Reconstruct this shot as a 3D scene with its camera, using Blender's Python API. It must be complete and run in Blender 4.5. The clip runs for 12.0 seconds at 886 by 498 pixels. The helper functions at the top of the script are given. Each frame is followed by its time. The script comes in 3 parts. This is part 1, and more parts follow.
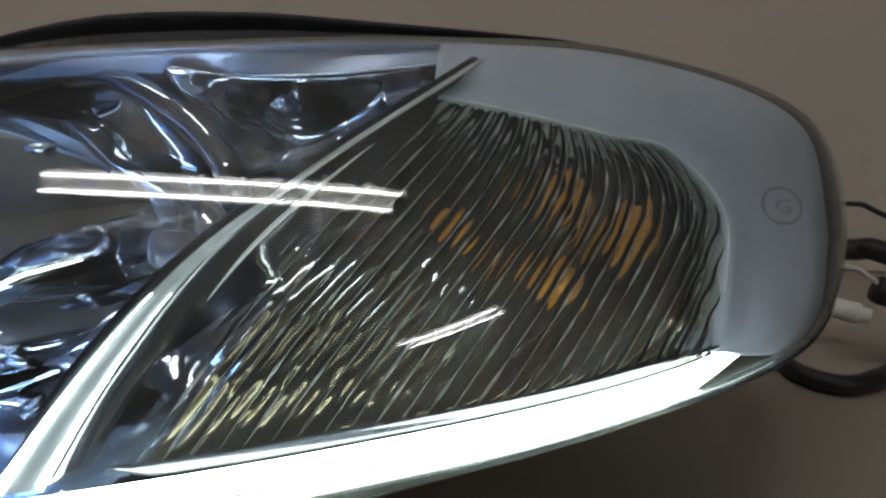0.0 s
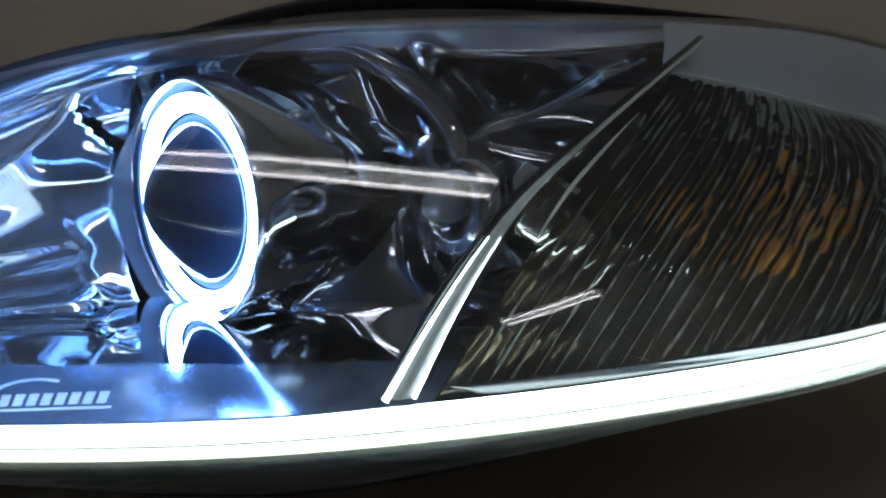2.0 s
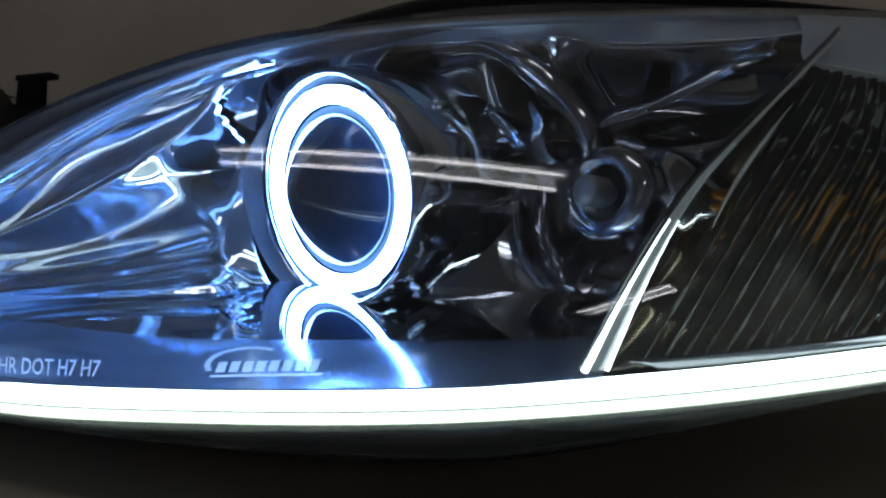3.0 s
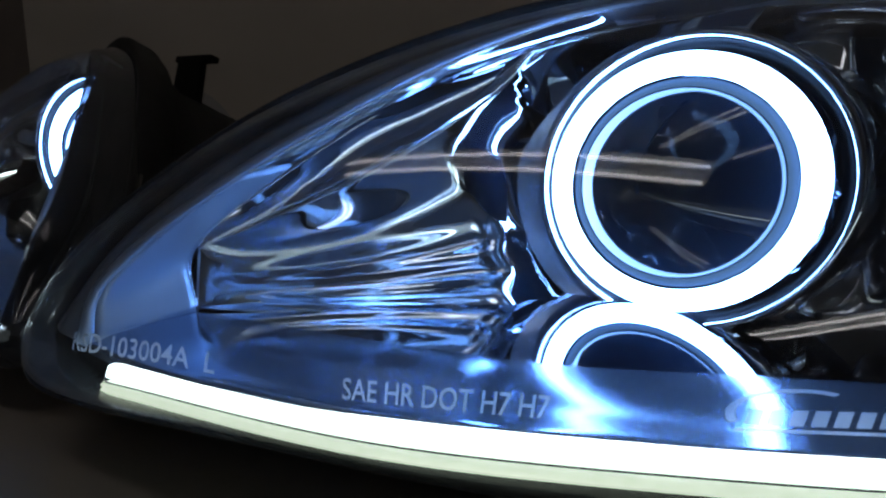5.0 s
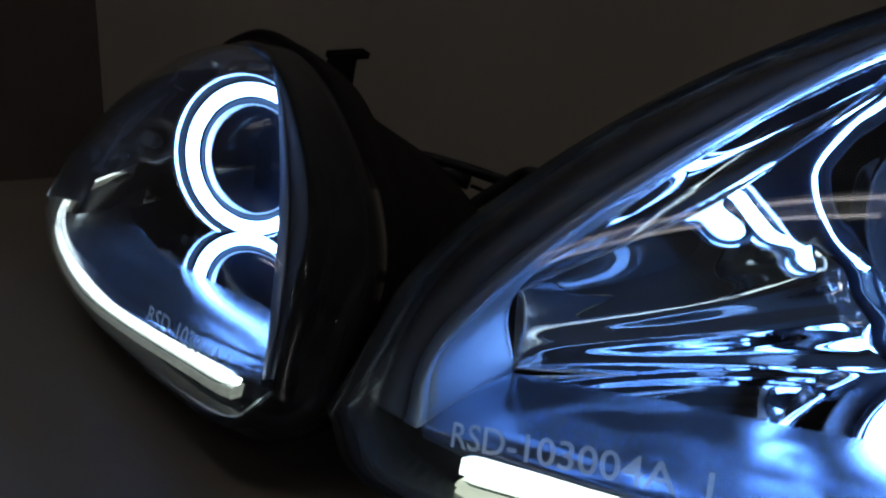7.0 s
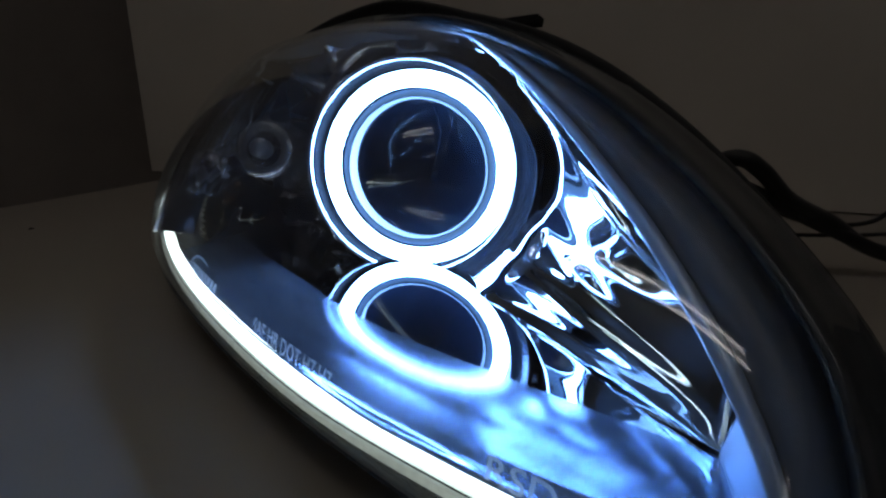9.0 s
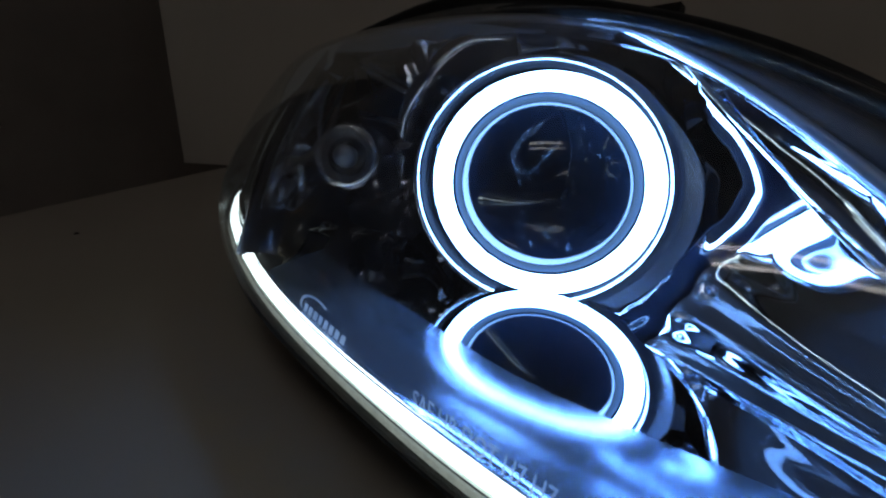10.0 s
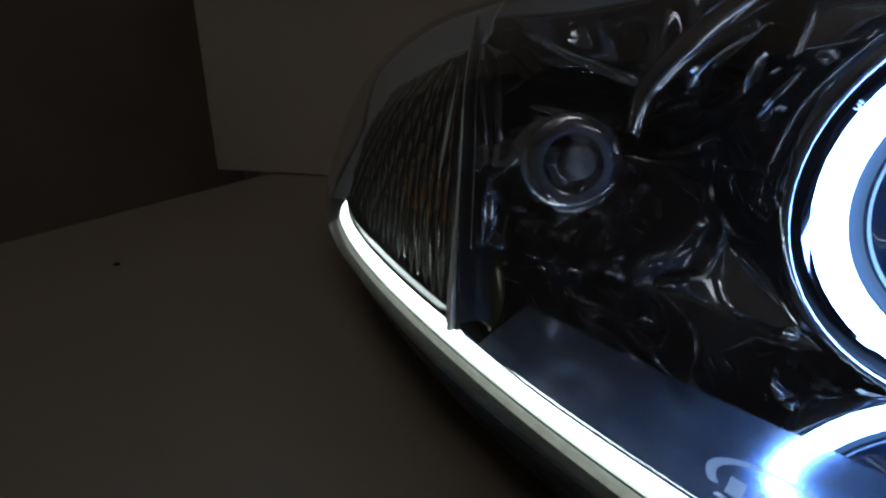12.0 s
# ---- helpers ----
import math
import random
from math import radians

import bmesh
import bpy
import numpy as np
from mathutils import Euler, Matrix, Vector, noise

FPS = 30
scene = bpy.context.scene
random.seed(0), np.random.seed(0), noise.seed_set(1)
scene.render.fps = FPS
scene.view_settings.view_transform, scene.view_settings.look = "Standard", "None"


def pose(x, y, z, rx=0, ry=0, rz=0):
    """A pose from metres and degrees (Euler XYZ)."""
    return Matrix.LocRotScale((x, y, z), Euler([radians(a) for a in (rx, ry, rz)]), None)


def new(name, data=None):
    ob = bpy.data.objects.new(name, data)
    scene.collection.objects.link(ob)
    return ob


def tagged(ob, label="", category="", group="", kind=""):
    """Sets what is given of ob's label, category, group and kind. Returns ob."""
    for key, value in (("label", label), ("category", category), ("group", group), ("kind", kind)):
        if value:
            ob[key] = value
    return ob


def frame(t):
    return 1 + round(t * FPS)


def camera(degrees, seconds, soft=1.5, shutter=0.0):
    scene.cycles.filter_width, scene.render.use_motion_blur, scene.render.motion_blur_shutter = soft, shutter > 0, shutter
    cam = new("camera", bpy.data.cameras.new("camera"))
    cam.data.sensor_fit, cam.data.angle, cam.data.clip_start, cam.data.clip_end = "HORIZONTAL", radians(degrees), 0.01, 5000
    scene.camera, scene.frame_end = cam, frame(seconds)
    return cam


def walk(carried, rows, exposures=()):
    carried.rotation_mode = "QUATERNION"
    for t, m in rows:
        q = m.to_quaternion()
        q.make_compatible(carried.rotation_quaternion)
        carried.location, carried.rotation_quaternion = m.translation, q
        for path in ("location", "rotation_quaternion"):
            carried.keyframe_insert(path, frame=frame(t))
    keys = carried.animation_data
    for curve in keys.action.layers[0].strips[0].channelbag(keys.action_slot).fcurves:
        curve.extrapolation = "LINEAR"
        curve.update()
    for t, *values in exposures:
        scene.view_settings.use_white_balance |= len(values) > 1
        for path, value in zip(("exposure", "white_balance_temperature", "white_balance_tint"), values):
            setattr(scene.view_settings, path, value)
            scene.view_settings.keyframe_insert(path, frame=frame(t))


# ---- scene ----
cam = camera(79.467, 12.0, soft=2.4)
PATH = [
    (0, pose(0.2701, -0.0556, 0.8972, 76.77, -0.83, 34.01)),
    (0.5, pose(0.2457, -0.0753, 0.8878, 78.70, -1.15, 33.59)),
    (1, pose(0.2347, -0.0892, 0.8882, 77.97, -1.38, 34.27)),
    (1.5, pose(0.2266, -0.1022, 0.8906, 76.10, -1.63, 35.47)),
    (2, pose(0.2187, -0.1163, 0.8900, 75.37, -1.77, 36.63)),
    (2.5, pose(0.2043, -0.1339, 0.8902, 74.86, -1.85, 37.34)),
    (3, pose(0.1869, -0.1532, 0.8864, 74.96, -1.72, 38.70)),
    (3.2, pose(0.1800, -0.1626, 0.8830, 75.04, -1.66, 39.12)),
    (4.8, pose(0.0774, -0.1943, 0.8660, 76.89, -3.61, 41.34)),
    (5, pose(0.0646, -0.1969, 0.8638, 76.85, -3.56, 41.20)),
    (5.5, pose(0.0397, -0.2029, 0.8597, 77.07, -3.83, 42.24)),
    (6, pose(0.0151, -0.2137, 0.8559, 77.56, -4.10, 42.52)),
    (6.5, pose(-0.0158, -0.2232, 0.8549, 77.29, -3.99, 42.97)),
    (7, pose(-0.0431, -0.2320, 0.8586, 76.83, -4.01, 43.05)),
    (7.2, pose(-0.0526, -0.2354, 0.8592, 76.70, -3.81, 42.97)),
    (8.8, pose(-0.1517, -0.2479, 0.8658, 73.68, 0.25, 43.04)),
    (9, pose(-0.1694, -0.2463, 0.8633, 73.93, 0.05, 43.23)),
    (9.5, pose(-0.2054, -0.2473, 0.8645, 73.36, 0.12, 43.72)),
    (10, pose(-0.2322, -0.2539, 0.8739, 71.84, 0.48, 44.19)),
    (10.5, pose(-0.2760, -0.2540, 0.8681, 72.39, 0.83, 44.08)),
    (11, pose(-0.3037, -0.2571, 0.8697, 72.01, 1.94, 44.40)),
    (11.5, pose(-0.3412, -0.2556, 0.8689, 71.34, 1.23, 43.56)),
    (12, pose(-0.3740, -0.2495, 0.8615, 72.13, 0.80, 43.68)),
]
EXPOSURES = [(0.0, 2.08, 6250, 10), (0.5, 1.75, 6200, 10), (1.0, 1.4, 6150, 10), (1.5, 1.15, 6100, 10), (2.0, 0.9, 6050, 10), (2.5, 0.7, 6000, 10), (3.2, 0.4, 6000, 10), (4.8, -0.45, 6250, 12),
             (5.5, -0.68, 6350, 12), (6.5, -0.85, 6400, 12), (7.2, -0.7, 6400, 12), (8.8, -0.2, 6350, 11), (9.5, -0.35, 6300, 11), (10.0, -0.5, 6300, 11), (10.5, -0.65, 6400, 11), (11.0, -0.70, 6450, 12), (12.0, -0.40, 6550, 12)]
walk(cam, PATH, EXPOSURES)

# ---------------------------------------------------------------- light
world = bpy.data.worlds.new("room_air")
world.use_nodes = True
world.node_tree.nodes["Background"].inputs[0].default_value = (0.75, 0.82, 0.9, 1)
world.node_tree.nodes["Background"].inputs[1].default_value = 0.006
scene.world = world

RING_GLOW = 43.0
STRIP_GLOW = 6.4
TUBE_GLOW = 5.0


# ---------------------------------------------------------------- materials
def mat(name, color, rough=0.5, metal=0.0, noise_scale=40.0, vary=0.12, bump=0.0, bump_scale=300.0, coat=0.0, spec=0.5, rvary=0.1):
    m = bpy.data.materials.new(name)
    m.use_nodes = True
    nt = m.node_tree
    b = nt.nodes["Principled BSDF"]
    tc = nt.nodes.new("ShaderNodeTexCoord")
    n1 = nt.nodes.new("ShaderNodeTexNoise")
    n1.inputs["Scale"].default_value = noise_scale
    n1.inputs["Detail"].default_value = 6
    nt.links.new(tc.outputs["Object"], n1.inputs["Vector"])
    r1 = nt.nodes.new("ShaderNodeValToRGB")
    lo = [max(0.0, c * (1 - vary)) for c in color]
    hi = [min(1.0, c * (1 + vary)) for c in color]
    r1.color_ramp.elements[0].color = (*lo, 1)
    r1.color_ramp.elements[1].color = (*hi, 1)
    r1.color_ramp.elements[0].position = 0.3
    r1.color_ramp.elements[1].position = 0.7
    nt.links.new(n1.outputs["Fac"], r1.inputs["Fac"])
    nt.links.new(r1.outputs["Color"], b.inputs["Base Color"])
    n2 = nt.nodes.new("ShaderNodeTexNoise")
    n2.inputs["Scale"].default_value = noise_scale * 0.35
    n2.inputs["Detail"].default_value = 4
    nt.links.new(tc.outputs["Object"], n2.inputs["Vector"])
    mr = nt.nodes.new("ShaderNodeMapRange")
    mr.inputs["To Min"].default_value = max(0.0, rough * (1 - rvary))
    mr.inputs["To Max"].default_value = min(1.0, rough * (1 + rvary))
    nt.links.new(n2.outputs["Fac"], mr.inputs["Value"])
    nt.links.new(mr.outputs["Result"], b.inputs["Roughness"])
    b.inputs["Metallic"].default_value = metal
    b.inputs["Coat Weight"].default_value = coat
    b.inputs["Specular IOR Level"].default_value = spec
    if bump > 0:
        n3 = nt.nodes.new("ShaderNodeTexNoise")
        n3.inputs["Scale"].default_value = bump_scale
        n3.inputs["Detail"].default_value = 5
        nt.links.new(tc.outputs["Object"], n3.inputs["Vector"])
        bp = nt.nodes.new("ShaderNodeBump")
        bp.inputs["Strength"].default_value = bump
        bp.inputs["Distance"].default_value = 0.001
        nt.links.new(n3.outputs["Fac"], bp.inputs["Height"])
        nt.links.new(bp.outputs["Normal"], b.inputs["Normal"])
    return m


def glow(name, color, strength, vary=0.0, scale=200.0):
    m = bpy.data.materials.new(name)
    m.use_nodes = True
    nt = m.node_tree
    b = nt.nodes["Principled BSDF"]
    b.inputs["Base Color"].default_value = (0.8, 0.8, 0.8, 1)
    b.inputs["Roughness"].default_value = 0.4
    b.inputs["Emission Color"].default_value = (*color, 1)
    b.inputs["Emission Strength"].default_value = strength
    if vary > 0:
        tc = nt.nodes.new("ShaderNodeTexCoord")
        n1 = nt.nodes.new("ShaderNodeTexNoise")
        n1.inputs["Scale"].default_value = scale
        nt.links.new(tc.outputs["Object"], n1.inputs["Vector"])
        mr = nt.nodes.new("ShaderNodeMapRange")
        mr.inputs["To Min"].default_value = strength * (1 - vary)
        mr.inputs["To Max"].default_value = strength * (1 + vary)
        nt.links.new(n1.outputs["Fac"], mr.inputs["Value"])
        nt.links.new(mr.outputs["Result"], b.inputs["Emission Strength"])
    return m


def clear(name, tint, ior=1.45, rough=0.0, gloss=1.0, haze=0.0, bend=0.0):
    """Thin clear plastic: see-through, with Fresnel gloss and a trace of haze."""
    m = bpy.data.materials.new(name)
    m.use_nodes = True
    nt = m.node_tree
    nt.nodes.clear()
    out = nt.nodes.new("ShaderNodeOutputMaterial")
    tr = nt.nodes.new("ShaderNodeBsdfRefraction" if bend else "ShaderNodeBsdfTransparent")
    if bend:
        tr.inputs["IOR"].default_value = bend
        tr.inputs["Roughness"].default_value = 0.0
    tr.inputs["Color"].default_value = (*tint, 1)
    gl = nt.nodes.new("ShaderNodeBsdfGlossy")
    gl.inputs["Color"].default_value = (gloss, gloss, gloss, 1)
    gl.inputs["Roughness"].default_value = rough
    lw = nt.nodes.new("ShaderNodeLayerWeight")
    lw.inputs["Blend"].default_value = 0.5
    pw = nt.nodes.new("ShaderNodeMath")
    pw.operation = "POWER"
    pw.inputs[1].default_value = 5.0
    nt.links.new(lw.outputs["Facing"], pw.inputs[0])
    fr = nt.nodes.new("ShaderNodeMapRange")
    f0 = ((ior - 1) / (ior + 1)) ** 2
    fr.inputs["To Min"].default_value = f0
    fr.inputs["To Max"].default_value = 0.9
    nt.links.new(pw.outputs[0], fr.inputs["Value"])
    mx = nt.nodes.new("ShaderNodeMixShader")
    nt.links.new(fr.outputs["Result"], mx.inputs["Fac"])
    nt.links.new(tr.outputs["BSDF"], mx.inputs[1])
    nt.links.new(gl.outputs["BSDF"], mx.inputs[2])
    last = mx
    if haze > 0:
        df = nt.nodes.new("ShaderNodeBsdfDiffuse")
        df.inputs["Color"].default_value = (0.8, 0.85, 0.9, 1)
        tc = nt.nodes.new("ShaderNodeTexCoord")
        n1 = nt.nodes.new("ShaderNodeTexNoise")
        n1.inputs["Scale"].default_value = 60
        n1.inputs["Detail"].default_value = 6
        nt.links.new(tc.outputs["Object"], n1.inputs["Vector"])
        mr = nt.nodes.new("ShaderNodeMapRange")
        mr.inputs["To Min"].default_value = haze * 0.4
        mr.inputs["To Max"].default_value = haze * 1.6
        nt.links.new(n1.outputs["Fac"], mr.inputs["Value"])
        m2 = nt.nodes.new("ShaderNodeMixShader")
        nt.links.new(mr.outputs["Result"], m2.inputs["Fac"])
        nt.links.new(mx.outputs["Shader"], m2.inputs[1])
        nt.links.new(df.outputs["BSDF"], m2.inputs[2])
        last = m2
    nt.links.new(last.outputs["Shader"], out.inputs["Surface"])
    return m


# lens haze is raised to imitate the bloom veil round the halo ring
M_LENS = clear("clear_polycarbonate", (0.93, 0.95, 0.96), 1.5, 0.0, 1.0, 0.011)
M_FLUTE = clear("fluted_clear_plastic", (0.74, 0.75, 0.70), 1.5, 0.04, 0.6, 0.014, bend=1.3)
M_BULBGLASS = clear("bulb_glass", (0.9, 0.92, 0.95), 1.5, 0.0, 1.0)
M_CHROME = mat("vacuum_chrome", (0.68, 0.74, 0.83), 0.025, 1.0, 25, 0.04, 0.0)
M_DARKCHROME = mat("smoked_chrome", (0.50, 0.50, 0.53), 0.035, 1.0, 25, 0.05, 0.0)
M_CHIN = mat("polished_satin_metallizing", (0.37, 0.46, 0.61), 0.150, 0.84, 60, 0.06, 0.02, 1400)
M_WING = mat("rippled_vacuum_chrome", (0.78, 0.87, 0.97), 0.03, 1.0, 25, 0.04, 0.0)
M_SATIN = mat("satin_silver_metallizing", (0.60, 0.70, 0.85), 0.26, 0.90, 60, 0.05, 0.05, 900)
M_SLOPE = mat("bright_metallized_slope", (0.75, 0.85, 0.97), 0.07, 1.0, 25, 0.05, 0.02, 500)
M_BEZEL = mat("silver_grey_bezel_paint", (0.42, 0.50, 0.62), 0.36, 0.50, 50, 0.05, 0.04, 900)
M_ENDPAINT = mat("pale_grey_bezel_paint", (0.49, 0.545, 0.62), 0.42, 0.08, 50, 0.05, 0.03, 700)
M_BLACK = mat("black_plastic", (0.006, 0.006, 0.007), 0.55, 0.0, 60, 0.3, 0.15, 500, spec=0.22)
M_RUBBER = mat("black_butyl_seal", (0.010, 0.010, 0.011), 0.5, 0.0, 120, 0.3, 0.2, 400, spec=0.25)
M_SKIRT = mat("smoky_grey_moulding", (0.13, 0.14, 0.16), 0.38, 0.0, 60, 0.2, 0.1, 400)
M_CABLE = mat("black_cable_sheath", (0.013, 0.013, 0.014), 0.45, 0.0, 90, 0.3, 0.1, 600)
M_WHITEWIRE = mat("white_wire_sheath", (0.7, 0.7, 0.66), 0.45, 0.0, 90, 0.1)
M_RINGMETAL = mat("grey_filament_shield", (0.30, 0.30, 0.31), 0.35, 0.6, 90, 0.1)
M_RIB = mat("moulded_rib_edge", (0.25, 0.255, 0.23), 0.22, 0.0, 300, 0.7, 0.1, 400)
M_AMBER = mat("amber_bulb_coating", (0.62, 0.26, 0.012), 0.15, 0.2, 120, 0.35)
M_RING = glow("halo_ring_light", (0.22, 0.46, 1.0), RING_GLOW)
# collar emission stands in for halo light falling on a dark part
M_COLLARGLOW = glow("collar_halo_light", (0.17, 0.36, 0.72), 0.78, 0.12, 100)
M_COLLARGLOW.node_tree.nodes["Principled BSDF"].inputs["Base Color"].default_value = (0.010, 0.02, 0.04, 1)
M_COLLARGLOW.node_tree.nodes["Principled BSDF"].inputs["Roughness"].default_value = 0.7
M_COLLARGLOW.node_tree.nodes["Principled BSDF"].inputs["Specular IOR Level"].default_value = 0.05
M_STRIP = glow("led_strip_light", (0.86, 1.0, 0.97), STRIP_GLOW, 0.08, 300)
M_ACRYLIC = mat("white_light_guide_acrylic", (0.75, 0.80, 0.78), 0.2, 0.0, 80, 0.08, 0.1, 300)
M_GUIDE = glow("dim_light_guide", (0.90, 1.0, 0.74), 1.35, 0.25, 400)
M_GUIDE_DIM = glow("faint_light_guide", (0.92, 1.0, 0.84), 0.38, 0.5, 400)
for _m in (M_GUIDE, M_GUIDE_DIM):
    _m.node_tree.nodes["Principled BSDF"].inputs["Base Color"].default_value = (0.22, 0.25, 0.22, 1)
M_BLADE = glow("light_guide_blade", (0.88, 1.0, 0.95), 0.07, 0.6, 160)
M_BLADE.node_tree.nodes["Principled BSDF"].inputs["Base Color"].default_value = (0.09, 0.10, 0.10, 1)
M_FLANGE = clear("smoky_clear_flange", (0.28, 0.29, 0.32), 1.5, 0.05, 0.8, 0.05)
M_GLOSSBLACK = mat("gloss_black_trim", (0.015, 0.016, 0.02), 0.12, 0.0, 60, 0.2, 0.0, coat=0.5)
M_SIGNAL = mat("signal_reflector_chrome", (0.15, 0.125, 0.085), 0.26, 1.0, 60, 0.15, 0.2, 250)
M_MARK = mat("grey_moulded_mark", (0.30, 0.33, 0.37), 0.5, 0.0, 100, 0.1)
M_PROJ = bpy.data.materials.new("projector_glass")
M_PROJ.use_nodes = True
_b = M_PROJ.node_tree.nodes["Principled BSDF"]
_b.inputs["Base Color"].default_value = (0.006, 0.010, 0.018, 1)
_b.inputs["Roughness"].default_value = 0.015
_b.inputs["IOR"].default_value = 1.6
M_PRINT = bpy.data.materials.new("frosted_raised_lettering")
M_PRINT.use_nodes = True
_n = M_PRINT.node_tree
_n.nodes.clear()
_o, _d, _t, _x = (_n.nodes.new("ShaderNode" + k) for k in ("OutputMaterial", "BsdfDiffuse", "BsdfTranslucent", "MixShader"))
_d.inputs["Color"].default_value = _t.inputs["Color"].default_value = (0.85, 0.88, 0.9, 1)
_n.links.new(_d.outputs[0], _x.inputs[1])
_n.links.new(_t.outputs[0], _x.inputs[2])
_p, _y = _n.nodes.new("ShaderNodeBsdfTransparent"), _n.nodes.new("ShaderNodeMixShader")
_y.inputs["Fac"].default_value = 0.52
_n.links.new(_p.outputs[0], _y.inputs[1])
_n.links.new(_x.outputs[0], _y.inputs[2])
_n.links.new(_y.outputs[0], _o.inputs["Surface"])
M_TABLE = mat("pale_laminate_tabletop", (0.295, 0.26, 0.215), 0.45, 0.0, 6, 0.05, 0.04, 500)
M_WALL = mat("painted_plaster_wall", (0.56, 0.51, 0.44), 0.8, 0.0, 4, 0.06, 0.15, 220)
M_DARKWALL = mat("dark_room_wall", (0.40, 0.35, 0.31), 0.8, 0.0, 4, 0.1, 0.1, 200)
M_FLOOR = mat("grey_floor", (0.2, 0.19, 0.18), 0.5, 0.0, 5, 0.12, 0.1, 200)
M_CEIL = mat("white_ceiling_paint", (0.7, 0.7, 0.68), 0.85, 0.0, 5, 0.04, 0.1, 200)
M_TUBE = glow("fluorescent_tube", (1.0, 0.94, 0.90), TUBE_GLOW)
M_FIXTURE = mat("white_enamel", (0.6, 0.6, 0.58), 0.4, 0.0, 20, 0.04)


# ---------------------------------------------------------------- mesh tools
def obj(name, verts, faces, material, parent=None, smooth=True, label=""):
    me = bpy.data.meshes.new(name)
    me.from_pydata([tuple(v) for v in verts], [], [tuple(f) for f in faces])
    bm = bmesh.new()
    bm.from_mesh(me)
    bmesh.ops.remove_doubles(bm, verts=bm.verts, dist=1e-6)
    bmesh.ops.recalc_face_normals(bm, faces=bm.faces)
    for f in bm.faces:
        f.smooth = smooth
    bm.to_mesh(me)
    bm.free()
    me.materials.append(material)
    ob = new(name, me)
    if parent is not None:
        ob.parent = parent
    if label:
        tagged(ob, label)
    return ob


def grid(rows, closed_u=False, closed_v=False):
    """Vertices and faces of a sheet from rows of points."""
    nu, nv = len(rows), len(rows[0])
    verts = [p for r in rows for p in r]
    faces = []
    for i in range(nu if closed_u else nu - 1):
        for j in range(nv if closed_v else nv - 1):
            a, b = i * nv + j, i * nv + (j + 1) % nv
            c, d = ((i + 1) % nu) * nv + (j + 1) % nv, ((i + 1) % nu) * nv + j
            faces.append((a, b, c, d))
    return verts, faces


def solid(ob, thickness, offset=-1.0):
    md = ob.modifiers.new("wall", "SOLIDIFY")
    md.thickness, md.offset = thickness, offset
    return ob


def curve_pt(ctrl, s):
    """Point at s (0..1) on a smooth line through the control points."""
    n = len(ctrl) - 1
    s = min(max(s, 0.0), 1.0) * n
    i = min(int(s), n - 1)
    f = s - i
    p1, p2 = Vector(ctrl[i]), Vector(ctrl[i + 1])
    p0 = Vector(ctrl[i - 1]) if i > 0 else 2 * p1 - p2
    p3 = Vector(ctrl[i + 2]) if i + 2 <= n else 2 * p2 - p1
    return 0.5 * (2 * p1 + (p2 - p0) * f + (2 * p0 - 5 * p1 + 4 * p2 - p3) * f * f + (3 * p1 - p0 - 3 * p2 + p3) * f ** 3)


def line(ctrl, n, s0=0.0, s1=1.0):
    return [curve_pt(ctrl, s0 + (s1 - s0) * i / (n - 1)) for i in range(n)]


def sweep(path, radius, nr=8, squash=1.0):
    """A round bar along points; radius may be a list."""
    rows = []
    for i, p in enumerate(path):
        t = (path[min(i + 1, len(path) - 1)] - path[max(i - 1, 0)]).normalized()
        side = t.cross(Vector((0, 0, 1)))
        side = side.normalized() if side.length > 1e-4 else Vector((1, 0, 0))
        up = side.cross(t)
        r = radius[i] if isinstance(radius, (list, tuple)) else radius
        rows.append([p + side * r * math.cos(2 * math.pi * k / nr) + up * r * squash * math.sin(2 * math.pi * k / nr) for k in range(nr)])
    v, f = grid(rows, closed_v=True)
    n = len(v)
    f.append(tuple(range(nr)))
    f.append(tuple(range(n - nr, n)))
    return v, f


def lathe(profile, centre, axis, nr=64):
    """Turn (radius, height) pairs round an axis."""
    axis = Vector(axis).normalized()
    a = axis.orthogonal().normalized()
    b = axis.cross(a)
    rows = [[Vector(centre) + axis * h + (a * math.cos(2 * math.pi * k / nr) + b * math.sin(2 * math.pi * k / nr)) * r for k in range(nr)] for r, h in profile]
    return grid(rows, closed_v=True)


def box(x0, x1, y0, y1, z0, z1):
    v = [(x, y, z) for x in (x0, x1) for y in (y0, y1) for z in (z0, z1)]
    return v, [(0, 1, 3, 2), (4, 6, 7, 5), (0, 4, 5, 1), (2, 3, 7, 6), (0, 2, 6, 4), (1, 5, 7, 3)]


# ---------------------------------------------------------------- room
ROOM_TURN = pose(0, 0, 0, 0, 0, 23.2)


def room_box(name, x0, x1, y0, y1, z0, z1, material, bevel=0.0):
    v, f = box(x0, x1, y0, y1, z0, z1)
    ob = obj(name, [ROOM_TURN @ Vector(p) for p in v], f, material, smooth=False)
    if bevel > 0:
        md = ob.modifiers.new("edge", "BEVEL")
        md.width, md.segments = bevel, 3
    return ob


